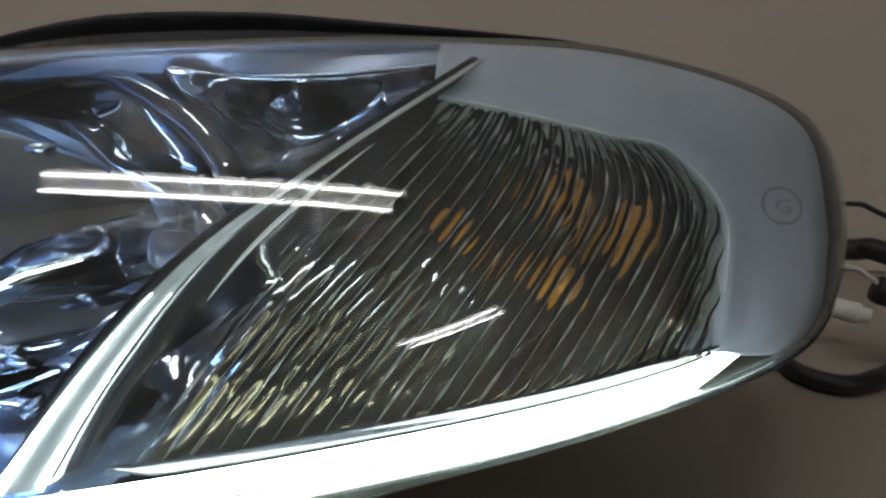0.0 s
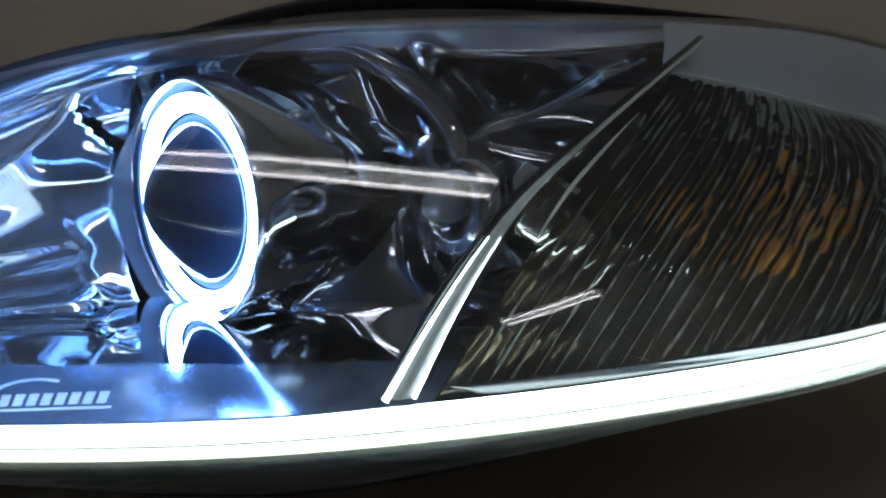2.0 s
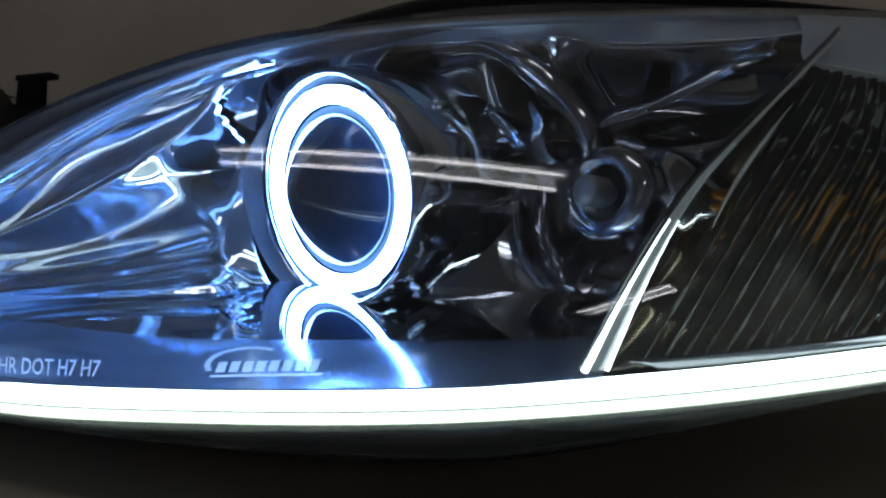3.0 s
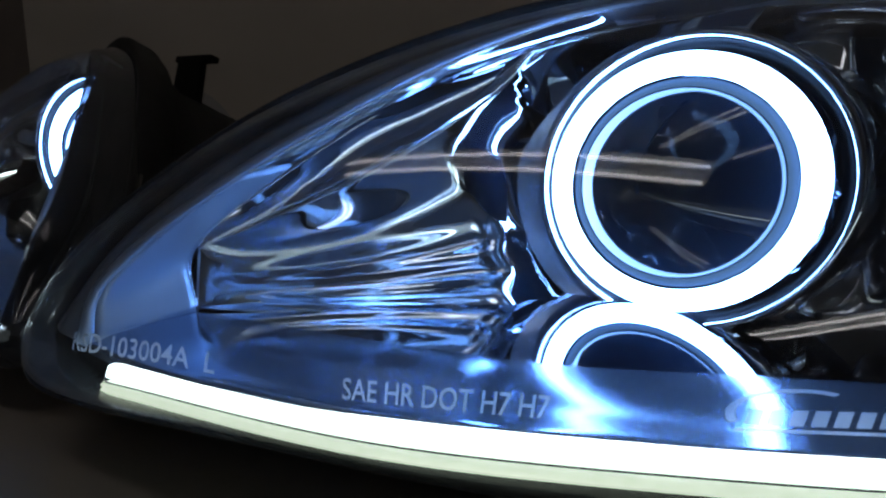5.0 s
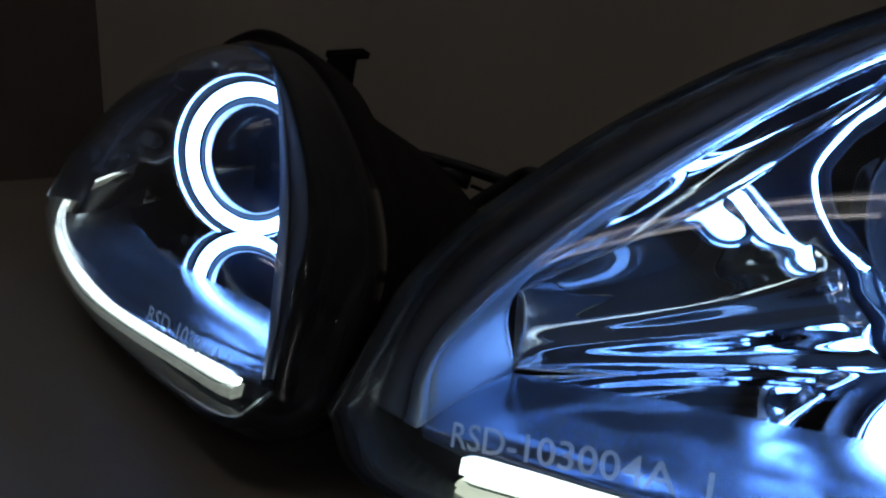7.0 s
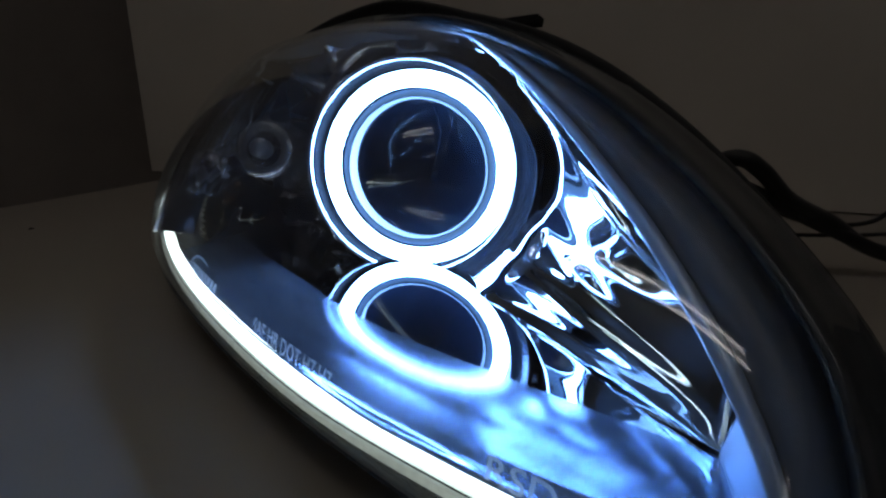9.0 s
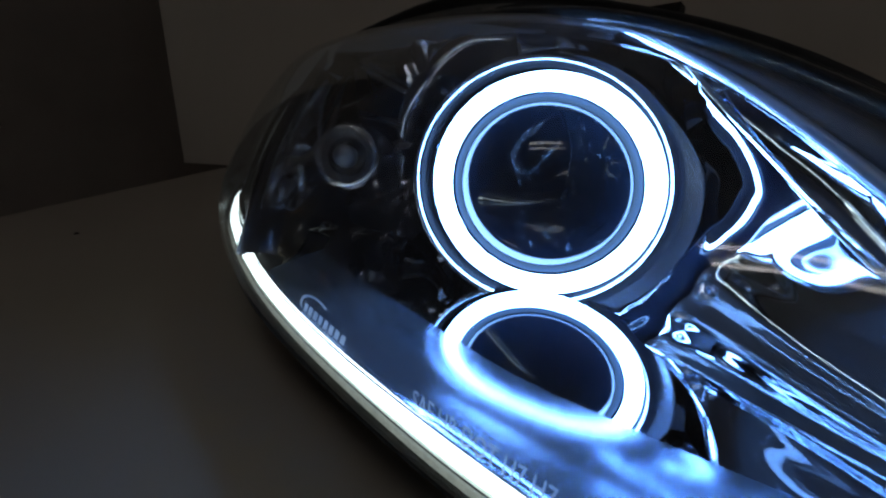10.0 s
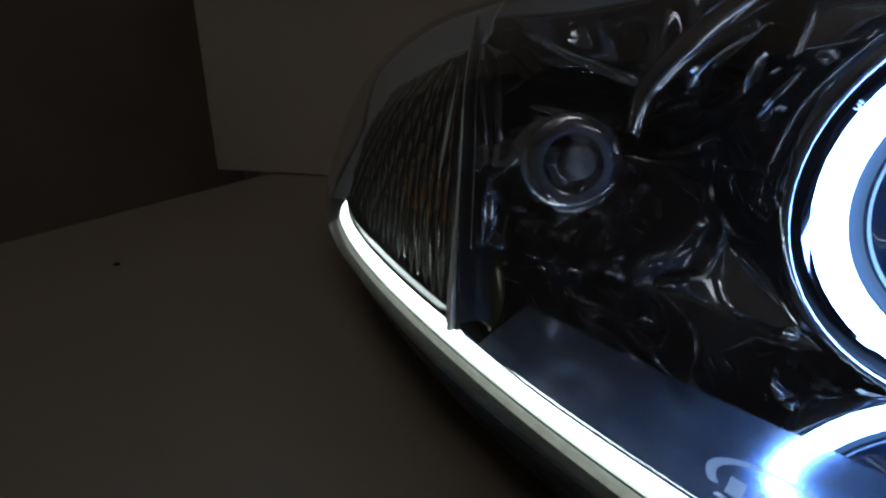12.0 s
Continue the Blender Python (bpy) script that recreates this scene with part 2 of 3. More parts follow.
tagged(room_box("floor", -1.75, 3.0, -3.0, 1.4, -0.1, 0.0, M_FLOOR), "plain grey floor of the workshop room", "floor", kind="structure")
tagged(room_box("ceiling", -1.75, 3.0, -3.0, 1.4, 2.6, 2.7, M_CEIL), "white painted ceiling with fluorescent lamps", "ceiling", kind="structure")
tagged(room_box("wall_north", -0.960, 3.0, 0.463, 0.50, 0.752, 2.6, M_WALL), "plain beige painted wall panel behind the table", "wall", kind="structure")
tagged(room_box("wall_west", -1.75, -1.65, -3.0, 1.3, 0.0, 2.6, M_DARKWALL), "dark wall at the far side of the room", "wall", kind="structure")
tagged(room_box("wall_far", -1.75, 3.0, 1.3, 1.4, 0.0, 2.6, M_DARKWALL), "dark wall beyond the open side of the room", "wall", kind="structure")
tagged(room_box("wall_east", 3.0, 3.1, -3.0, 1.3, 0.0, 2.6, M_WALL), "plain beige painted wall", "wall", kind="structure")
tagged(room_box("wall_south", -1.65, 3.0, -3.1, -3.0, 0.0, 2.6, M_WALL), "plain beige painted wall", "wall", kind="structure")

table = new("table")
table.matrix_world = ROOM_TURN
tagged(table, "pale laminate work table under two car headlights", "table")


def table_part(name, x0, x1, y0, y1, z0, z1, material, bevel):
    v, f = box(x0, x1, y0, y1, z0, z1)
    ob = obj(name, v, f, material, table, smooth=False)
    md = ob.modifiers.new("edge", "BEVEL")
    md.width, md.segments = bevel, 3
    return ob


table_part("tabletop", -0.88, 1.3, -0.9, 0.50, 0.712, 0.75, M_TABLE, 0.003)
for lx in (-0.80, 1.22):
    for ly in (-0.82, 0.42):
        table_part("leg", lx - 0.03, lx + 0.03, ly - 0.03, ly + 0.03, 0.0, 0.712, M_FIXTURE, 0.004)


def ceiling_light(x, y, turn, half=0.80):
    """Twin-tube lamp hanging under the ceiling."""
    lamp = new("ceiling_light")
    lamp.matrix_world = pose(x, y, 2.6, 0, 0, turn)
    tagged(lamp, "white twin-tube fluorescent lamp on the ceiling", "ceiling light", "ceiling lights")
    v, f = box(-half, half, -0.10, 0.10, -0.06, 0.0)
    obj("housing", v, f, M_FIXTURE, lamp, smooth=False)
    for s in (-0.060, 0.060):
        v, f = sweep([Vector((0.025 - half, s, -0.085)), Vector((half - 0.025, s, -0.085))], 0.014, 12)
        obj("tube", v, f, M_TUBE, lamp)
    return lamp


ceiling_light(-0.055, -0.66, 23.2)
ceiling_light(2.11, -1.16, 83.0, 0.42)


# ---------------------------------------------------------------- headlight
# Lines of one headlight in its own frame: x along the lamp, y into it, z up, halo ring round the origin.
TOP = [(-0.1440, -0.1460, -0.0735), (-0.134, -0.120, -0.030), (-0.092, -0.085, 0.014), (-0.036, -0.041, 0.047), (0.030, 0.008, 0.066),
       (0.100, 0.057, 0.074), (0.166, 0.105, 0.078), (0.222, 0.148, 0.076), (0.273, 0.189, 0.056), (0.286, 0.202, 0.012)]
BOT = [(-0.1440, -0.1460, -0.0735), (-0.126, -0.143, -0.087), (-0.065, -0.119, -0.088), (0.0, -0.088, -0.087), (0.065, -0.052, -0.081),
       (0.125, -0.013, -0.073), (0.178, 0.032, -0.062), (0.228, 0.084, -0.049), (0.274, 0.156, -0.029), (0.286, 0.202, 0.012)]
LED_TOP = [(-0.120, -0.129, -0.0789), (-0.107, -0.128, -0.078), (-0.031, -0.104, -0.077), (0.036, -0.070, -0.072), (0.096, -0.031, -0.066),
           (0.147, 0.009, -0.058), (0.188, 0.047, -0.050), (0.220, 0.084, -0.043), (0.243, 0.117, -0.036), (0.262, 0.158, -0.027)]
CHIN_FRONT = [(-0.1306, -0.1336, -0.0747), (-0.107, -0.128, -0.0775), (-0.069, -0.118, -0.077), (-0.031, -0.104, -0.0765), (0.036, -0.070, -0.0715), (0.096, -0.031, -0.0655), (0.130, -0.004, -0.060)]
CUT = [(-0.1285, -0.101, -0.0635), (-0.128, -0.105, -0.0415), (-0.105, -0.092, -0.015), (-0.080, -0.066, 0.016), (-0.052, -0.041, 0.038), (-0.021, -0.017, 0.052),
       (0.012, 0.007, 0.061), (0.048, 0.030, 0.065), (0.087, 0.053, 0.065), (0.128, 0.075, 0.064), (0.178, 0.104, 0.069)]
CHIN = [(-0.1285, -0.1020, -0.0635), (-0.088, -0.0872, -0.0648), (-0.046, -0.0712, -0.0652), (-0.008, -0.0535, -0.0647), (0.033, -0.0262, -0.0618), (0.076, 0.0025, -0.0588), (0.118, 0.0345, -0.0547)]
BEZ = [(-0.132, -0.134, -0.0758), (-0.128, -0.1330, -0.0558), (-0.1065, -0.1115, -0.0230), (-0.0765, -0.0825, 0.0095), (-0.050, -0.058, 0.033), (-0.022, -0.031, 0.052),
       (0.010, -0.004, 0.0630), (0.050, 0.022, 0.0685), (0.090, 0.048, 0.0715), (0.133, 0.080, 0.0745), (0.180, 0.114, 0.0765)]
BLADE = [(0.179, 0.104, 0.069), (0.165, 0.062, 0.036), (0.155, 0.036, 0.014), (0.148, 0.020, -0.001), (0.142, 0.007, -0.017), (0.136, -0.005, -0.036), (0.130, -0.016, -0.057)]
BACK = Vector((-0.35, 0.93, 0.0)).normalized()
# the projector faces level, a little below the square of the lamp, and its ring is a shade wider than high
RING_TURN = pose(0.0001, 0.0012, -0.0024, 10.97, 0, -2.37) @ Matrix.Diagonal((1.021, 1.0, 0.979, 1.0))




def mirror_z(x, y):
    """Height of the plane in which the chrome floor and the chin panel lie."""
    return -0.0660 - 0.1156 * x + 0.279 * (y + 0.055)


def lens_pt(u, v, inset=0.0):
    """A point of the clear lens: u from tip to outer end, v from bottom to top rim."""
    b, t = curve_pt(BOT, u), curve_pt(TOP, u)
    e = 0.01
    along = (curve_pt(BOT, min(u + e, 1)) + curve_pt(TOP, min(u + e, 1))) - (curve_pt(BOT, max(u - e, 0)) + curve_pt(TOP, max(u - e, 0)))
    n = along.cross(Vector((0.1, 0.35, 1.0))).normalized()
    amount = 0.0606 * (max(u, 0.0) ** 0.55) * (max(1 - u, 0.0) ** 0.80)
    amount *= 1.916 * (v ** 0.5) * ((1 - v) ** 0.438) if 0 < v < 1 else 0
    return b.lerp(t, v) + n * (amount - inset)


def lens_uv(x, z):
    """Where on the lens a point with that x and z lies."""
    best = min(
        ((lens_pt(i / 60, j / 40).x - x) ** 2 + (lens_pt(i / 60, j / 40).z - z) ** 2, i / 60, j / 40) for i in range(2, 59) for j in range(2, 39))
    _, u, v = best
    for step in (0.008, 0.004, 0.002, 0.001):
        cand = [(u + a * step, v + b * step) for a in (-1, 0, 1) for b in (-1, 0, 1)]
        u, v = min(cand, key=lambda q: (lens_pt(*q).x - x) ** 2 + (lens_pt(*q).z - z) ** 2)
    return u, v


def letters(body):
    """Flat outlines of a line of writing, scaled to a unit box."""
    cu = bpy.data.curves.new("writing", "FONT")
    cu.body = body
    cu.resolution_u = 3
    cu.offset = 0.010
    ob = new("writing", cu)
    me = bpy.data.meshes.new_from_object(ob.evaluated_get(bpy.context.evaluated_depsgraph_get()))
    vs = [v.co.copy() for v in me.vertices]
    fs = [tuple(p.vertices) for p in me.polygons]
    bpy.data.objects.remove(ob)
    bpy.data.curves.remove(cu)
    bpy.data.meshes.remove(me)
    x0, x1 = min(v.x for v in vs), max(v.x for v in vs)
    return [((v.x - x0) / (x1 - x0), v.y / 0.72) for v in vs], fs


def headlight(root, side, letter):
    """side 1: as described; -1: its mirror image."""
    def mir(pts):
        return [Vector((p[0] * side, p[1], p[2])) for p in pts]

    def part(name, vf, material, label="", smooth=True, parent=None):
        return obj(name, mir(vf[0]), vf[1], material, parent or root, smooth, label)

    def sheet(name, rows, material, label="", thick=0.0, parent=None):
        ob = part(name, grid(rows), material, label, True, parent)
        if thick:
            solid(ob, thick, 0.0)
        return ob

    # clear outer lens
    us = [0.5 - 0.5 * math.cos(math.pi * i / 90) for i in range(91)]
    vs = [0.5 - 0.5 * math.cos(math.pi * j / 36) for j in range(37)]
    lens = sheet("lens", [[lens_pt(u, v) for v in vs] for u in us], M_LENS, "clear domed plastic lens", 0.0008)
    lens.visible_shadow = False

    # writing on the inside of the lens
    def writing(name, outl, xa, za, xb, zb, high, label, inset=0.0019):
        pts, fs = outl
        if side < 0:
            xa, za, xb, zb = xb, zb, xa, za
        (ua, va), (ub, vb) = lens_uv(xa, za), lens_uv(xb, zb)
        (uc, vc), (ud, vd) = lens_uv(xa, za + high), lens_uv(xb, zb + high)
        out = []
        for x, y in pts:
            u = (ua + (ub - ua) * x) * (1 - y) + (uc + (ud - uc) * x) * y
            v = (va + (vb - va) * x) * (1 - y) + (vc + (vd - vc) * x) * y
            out.append(lens_pt(u, v, inset))
        part(name, (out, fs), M_PRINT, label, False, lens)

    writing("lettering", letters("SAE HR DOT H7 H7"), -0.0325, -0.0722, 0.0095, -0.0694, 0.0050, "small raised lettering")
    xr = -0.1125 if side > 0 else -0.1265
    writing("lettering", letters("RSD-103004A  " + letter), xr, -0.0722, xr + 0.047, -0.0714, 0.0052, "small raised lettering", 0.004)
    # emblem: an arc over a row of plain blocks and a bar
    pts, fs = [], []

    def quad(x0, y0, x1, y1, sl=0.02):
        k = len(pts)
        pts.extend([(x0, y0), (x1, y0), (x1 + sl, y1), (x0 + sl, y1)])
        fs.append((k, k + 1, k + 2, k + 3))
    for k in range(8):
        quad(0.10 + 0.108 * k, 0.16, 0.10 + 0.108 * k + 0.075, 0.52)
    quad(0.05, 0.0, 0.97, 0.08)
    for k in range(16):
        a0, a1 = math.pi * (1.12 - 0.8 * k / 16), math.pi * (1.12 - 0.8 * (k + 1) / 16)
        n0 = len(pts)
        for a, r in ((a0, 1.0), (a1, 1.0), (a1, 0.86), (a0, 0.86)):
            pts.append((0.36 + 0.36 * r * math.cos(a), 0.42 + 0.58 * r * math.sin(a)))
        fs.append((n0, n0 + 1, n0 + 2, n0 + 3))
    writing("emblem", (pts, fs), 0.039, -0.0668, 0.0706, -0.0630, 0.0085, "small raised arc emblem")
    # round mark near the outer end
    pts, fs = [], []
    for k in range(24):
        a0, a1 = 2 * math.pi * k / 24, 2 * math.pi * (k + 1) / 24
        n0 = len(pts)
        for a, r in ((a0, 0.5), (a1, 0.5), (a1, 0.42), (a0, 0.42)):
            pts.append((0.5 + r * math.cos(a), 0.5 + r * math.sin(a)))
        fs.append((n0, n0 + 1, n0 + 2, n0 + 3))
    if side > 0:
        gp, gf = letters("G")
        n0 = len(pts)
        pts += [(0.32 + 0.36 * x, 0.32 + 0.36 * y) for x, y in gp]
        fs += [tuple(n0 + i for i in f) for f in gf]
    um, vm = lens_uv(0.2704, 0.0168)
    out = []
    for x, y in pts:
        out.append(lens_pt(um + (x - 0.5) * 0.030, vm + (y - 0.5) * 0.135, 0.0019))
    part("round_mark", (out, fs), M_MARK, "small round moulded mark", False, lens)

    # rim: clear flange, then the black seal
    outline = [lens_pt(u, 1) for u in us] + [lens_pt(u, 0) for u in reversed(us[1:-1])]
    mid = Vector((0.06, 0.03, -0.01))

    def ring_rows(offs):
        rows = []
        for p in outline:
            o = p - mid
            o = (o - BACK * o.dot(BACK)).normalized()
            rows.append([p + o * a + BACK * b for a, b in offs])
        return rows
    rows = []
    for p, ring in zip(outline, ring_rows([(-0.0015, 0.0), (0.0010, -0.0020), (0.0034, -0.0012), (0.0048, 0.0016), (0.0056, 0.0040), (0.0088, 0.0046), (0.0106, 0.0070), (0.0110, 0.0160), (-0.003, 0.0160)])):
        end = min(1.0, max(0.0, (p.x - 0.10) / 0.10))
        ring = [p + (q - p) * (1 - 0.62 * end) for q in ring]
        rise = 0.0085 * min(1.0, max(0.0, (0.05 - p.x) / 0.06)) * min(1.0, max(0.0, (p.z + 0.074) / 0.03))
        rows.append([q - BACK * (rise if 1 <= k <= 4 else 0.0) for k, q in enumerate(ring)])
    part("lens_flange", grid(rows, closed_u=True, closed_v=True), M_FLANGE, "smoky clear flange of the lens")
    rows = []
    for p, ring in zip(outline, ring_rows([(0.0060, 0.014), (0.0108, 0.0105), (0.0134, 0.0115), (0.0146, 0.0150), (0.0130, 0.030), (-0.002, 0.032), (-0.005, 0.020)])):
        near = min(1.0, max(0.0, (p.x + 0.140) / 0.090))
        shrink = 0.0050 * (1 - near * near * (3 - 2 * near)) + 0.0062 * min(1.0, max(0.0, (p.x - 0.10) / 0.10))
        if p.z > -0.03:
            shrink -= 0.0020 * near * min(1.0, max(0.0, (0.20 - p.x) / 0.10))
        if p.z > 0.02:
            shrink -= 0.0052 * min(1.0, max(0.0, p.x / 0.05)) * min(1.0, max(0.0, (0.235 - p.x) / 0.05))
        inward = (mid - p).normalized()
        rows.append([q + inward * shrink for q in ring])
    part("seal", grid(rows, closed_u=True, closed_v=True), M_RUBBER, "black seal round the lens")
    rows = []
    for p in outline:
        o = p - mid
        o = (o - BACK * o.dot(BACK))
        d = p - (mid + o)
        ring = []
        for sc, dep in ((1.02, 0.022), (1.02, 0.034), (0.97, 0.038), (0.95, 0.060), (0.93, 0.072), (0.89, 0.100), (0.82, 0.118), (0.76, 0.120), (0.70, 0.146), (0.45, 0.156), (0.02, 0.157)):
            ring.append(mid + o * sc + d * (1 - min(dep / 0.1, 1) * 0.8) + BACK * dep)
        rows.append(ring)
    housing = part("housing", grid(rows, closed_u=True), M_BLACK, "black moulded plastic housing")
    # mounting tab on top of the housing
    tab = [(-0.034, 0.036, 0.035), (-0.020, 0.027, 0.035), (-0.0205, 0.0235, 0.077), (-0.032, 0.031, 0.083)]
    v = [Vector(p) for p in tab] + [Vector(p) + BACK * 0.005 for p in tab]
    v += [Vector(p) + BACK * b + Vector((0, 0, z)) for p in ((-0.0375, 0.0335, 0.0872), (-0.0193, 0.0223, 0.0785)) for b in (0.0, 0.007) for z in (0.0, -0.004)]
    f = [(0, 1, 2, 3), (7, 6, 5, 4), (0, 4, 5, 1), (1, 5, 6, 2), (2, 6, 7, 3), (3, 7, 4, 0)]
    f += [tuple(8 + i for i in q) for q in ((0, 1, 3, 2), (4, 6, 7, 5), (0, 4, 5, 1), (2, 3, 7, 6), (0, 2, 6, 4), (1, 5, 7, 3))]
    part("mounting_tab", (v, f), M_BLACK, "black plastic mounting tab", False, housing)

    # light strip and the acrylic guide under it
    n = 90
    lt = line(LED_TOP, n)
    rows, rows2 = [], []
    for i, p in enumerate(lt):
        t = (lt[min(i + 1, n - 1)] - lt[max(i - 1, 0)]).normalized()
        inn = Vector((-t.y, t.x, 0)).normalized()
        up = Vector((0, 0, 1))
        k = min(1.0, (n - 1 - i) / 14 + 0.12)
        tall = k if side > 0 else k * 0.70
        rows.append([p, p - inn * 0.0018 * k - up * 0.001 * tall, p - inn * 0.0022 * k - up * 0.0042 * tall, p - up * 0.0050 * tall, p + inn * 0.0018 * k - up * 0.0045 * tall, p + inn * 0.0018 * k])
        q = p - up * 0.0053 * tall
        rows2.append([q, q - inn * 0.0026 * k - up * 0.0004 * k, q - inn * 0.0034 * k - up * 0.0014 * k, q - inn * 0.0026 * k - up * 0.0019 * k, q - inn * 0.0033 * k - up * 0.0028 * k, q - inn * 0.0025 * k - up * 0.0033 * k, q - inn * 0.0012 * k - up * 0.0042 * k, q + inn * 0.004 * k - up * 0.0042 * k, q + inn * 0.004 * k])
    part("led_strip", grid(rows, closed_v=True), M_STRIP, "glowing white light strip")
    part("light_guide", grid(rows2, closed_v=True), M_GUIDE if side > 0 else M_GUIDE_DIM, "dimly glowing ribbed acrylic light guide")

    part("strip_gasket", sweep([p - Vector((0, 0, 0.0053 if side > 0 else 0.0037)) + Vector((0.0016, -0.0027, 0)) for p in lt[:80]], 0.00025, 6), M_BLACK, "thin dark seam under the light strip")

    # chin panel and the mirror floor behind it, nearly in one plane
    n = 70
    chin, front = line(CHIN, n), line(CHIN_FRONT, n)
    rows = []
    for a, b in zip(chin, front):
        row = []
        for k in range(25):
            q = a.lerp(b, k / 24)
            d = (q - a).length
            row.append(Vector((q.x, q.y, mirror_z(q.x, q.y) + 0.0004 - 1.7 * d * min(d, 0.03))))
        for k in range(21, 25):
            row[k].z += (b.z + 0.0002 - row[k].z) * ((k - 20) / 4) ** 1.5
        rows.append(row + [row[-1] + Vector((0, -0.0002, -0.0008)), row[-1] + Vector((0, 0.0006, -0.0034))])
    sheet("chin_panel", rows, M_CHIN, "satin silver panel below the halo ring")
    rows = []
    for a in chin:
        yb = 0.05 + 0.3 * max(a.x, 0)
        row = []
        for k in range(13):
            x, y = a.x + 0.02 * k / 12, a.y + 0.0006 + (yb - a.y) * k / 12
            row.append(Vector((x, y, mirror_z(x, y))))
        rows.append(row)
    sheet("reflector_floor", rows, M_CHROME, "chrome reflector floor")

    # bezel frame between the lens rim and the inner openings
    n = 110
    rim = [lens_pt(0.010 + 0.665 * (i / (n - 1)), 0.985, 0.003) for i in range(n)]
    cut, ridge = line(CUT, n), line(BEZ, n)
    rows, rows2, tip_rows, mid_rows, end_rows = [], [], [], [], []
    for i, (a, b, c) in enumerate(zip(rim, ridge, cut)):
        e = b.lerp(a, 0.22 + 0.72 * min(1.0, max(0.0, i / n - 0.5) / 0.12))
        rows.append([e, b.lerp(e, 0.5), b.lerp(e, 0.12), b.lerp(c, 0.06)])
        slope = [b.lerp(c, 0.06 + 0.94 * k / 10) for k in range(11)]
        if i <= 24:
            tip_rows.append(slope)
        if 24 <= i <= 56:
            g = 0.0050 * math.sin(math.pi * (i - 24) / 32) ** 0.5
            mid_rows.append([q + Vector((0.56, 0.83, 0)) * (g * math.sin(math.pi * k / 10)) for k, q in enumerate(slope)])
        if i >= 56:
            end_rows.append(slope)
        rows2.append([a + BACK * 0.004, a.lerp(e, 0.5), e.lerp(a, 0.02) + BACK * 0.0005])
    sheet("bezel", rows, M_BEZEL, "silver grey painted bezel", 0.0012)
    sheet("bezel_slope", tip_rows, M_BEZEL, "silver grey inner slope of the bezel", 0.0012)
    sheet("bezel_slope", mid_rows, M_SLOPE, "hollow bright chrome inner slope of the bezel", 0.0012)
    sheet("bezel_slope", end_rows, M_BEZEL, "silver grey inner slope of the bezel", 0.0012)
    sheet("inner_skirt", rows2, M_SKIRT, "smoky dark side wall inside the lens edge", 0.0008)

    part("window_lip", sweep([p + Vector((0, -0.0006, 0)) for p in cut], 0.0007, 8), M_CHROME, "thin bright lip of the bezel window")

    # chrome wing towards the tip
    rows = []
    gone = []
    for i in range(130):
        a = i / 129
        top = curve_pt(CUT, 0.10 + 0.40 * a) + Vector((0.42, 0.91, 0)) * (0.001 + 0.025 * math.sin(math.pi * min(1, a * 1.15)))
        low = curve_pt(CHIN, 0.0 + 0.42 * a) + Vector((0, 0.05 * a, 0.0006 + 0.010 * a))
        row = []
        for k in range(80):
            w = k / 79
            p = low.lerp(top, w)
            hollow = 0.053 * math.sin(math.pi * w) ** 0.8 * math.sin(0.5 * math.pi * a ** 0.66)
            fan = 1 - (1 - w) ** 1.5
            wave = 0.0030 * math.sin(2 * math.pi * 3.4 * fan + 1.2 * a) * (1.15 * a) ** 0.8 + 0.0028 * math.sin(9 * w + 2 * a) * a
            q = p + Vector((0.25, 0.95, 0)) * (hollow + wave)
            r = math.hypot(q.x, q.z)
            turn = math.atan2(q.z, -q.x)
            edge = 0.0640
            steep = 0.62 + 0.35 * min(1.0, 5 * (turn - 0.1) ** 2)
            deep = max(r, 0.0600) - 0.0560
            lip = 0.0040 - (steep + 52 * deep) * deep
            near = min(1.0, max(0.0, (edge + 0.010 - r) / 0.010)) * min(1.0, 12 * (1 - w))
            q.y += (lip - q.y) * near * near * (3 - 2 * near)
            inside = r < 0.0600
            if inside:
                q.x, q.z = q.x * 0.0600 / max(r, 1e-4), q.z * 0.0600 / max(r, 1e-4)
            gone.append(inside)
            row.append(q)
        rows.append(row)
    ret = []
    for i in range(120):
        a = i / 119
        c0 = curve_pt(CUT, 0.10 + 0.42 * a)
        d = 0.002 + 0.025 * math.sin(math.pi * min(1, a * 1.15))
        ret.append([c0 + Vector((0.42, 0.91, 0.03 * math.sin(11 * a))) * (d * k / 10) + Vector((-0.83, 0.56, 0)) * (0.0016 * math.sin(math.pi * k / 10) * min(1, 4 * a)) for k in range(11)])
    sheet("wing_return", ret, M_CHROME, "bright chrome return beside the bezel", 0.0006)
    v, f = grid(rows)
    f = [q for q in f if not all(gone[k] for k in q)]
    solid(part("chrome_wing", (v, f), M_WING, "rippled chrome reflector wing"), 0.0006, 0.0)

    # chrome wall from the bezel window back to the projector
    rows = []
    for i in range(41):
        c0 = curve_pt(CUT, 0.37 + 0.27 * i / 40) + Vector((0.0005, 0.0015, -0.0004))
        r = math.hypot(c0.x, c0.z)
        c1 = Vector((c0.x * 0.0545 / r, 0.0045, c0.z * 0.0545 / r))
        row = []
        for k in range(17):
            w = k / 16
            out = w ** 3
            row.append(Vector((c0.x + (c1.x - c0.x) * out, c0.y + (c1.y - c0.y) * w, c0.z + (c1.z - c0.z) * out)))
        rows.append(row)
    sheet("window_wall", rows, M_WING, "chrome wall behind the bezel window", 0.0006)

    # smoked reflector with the bulb bowl
    bx, bz = 0.112, -0.001
    rows = []
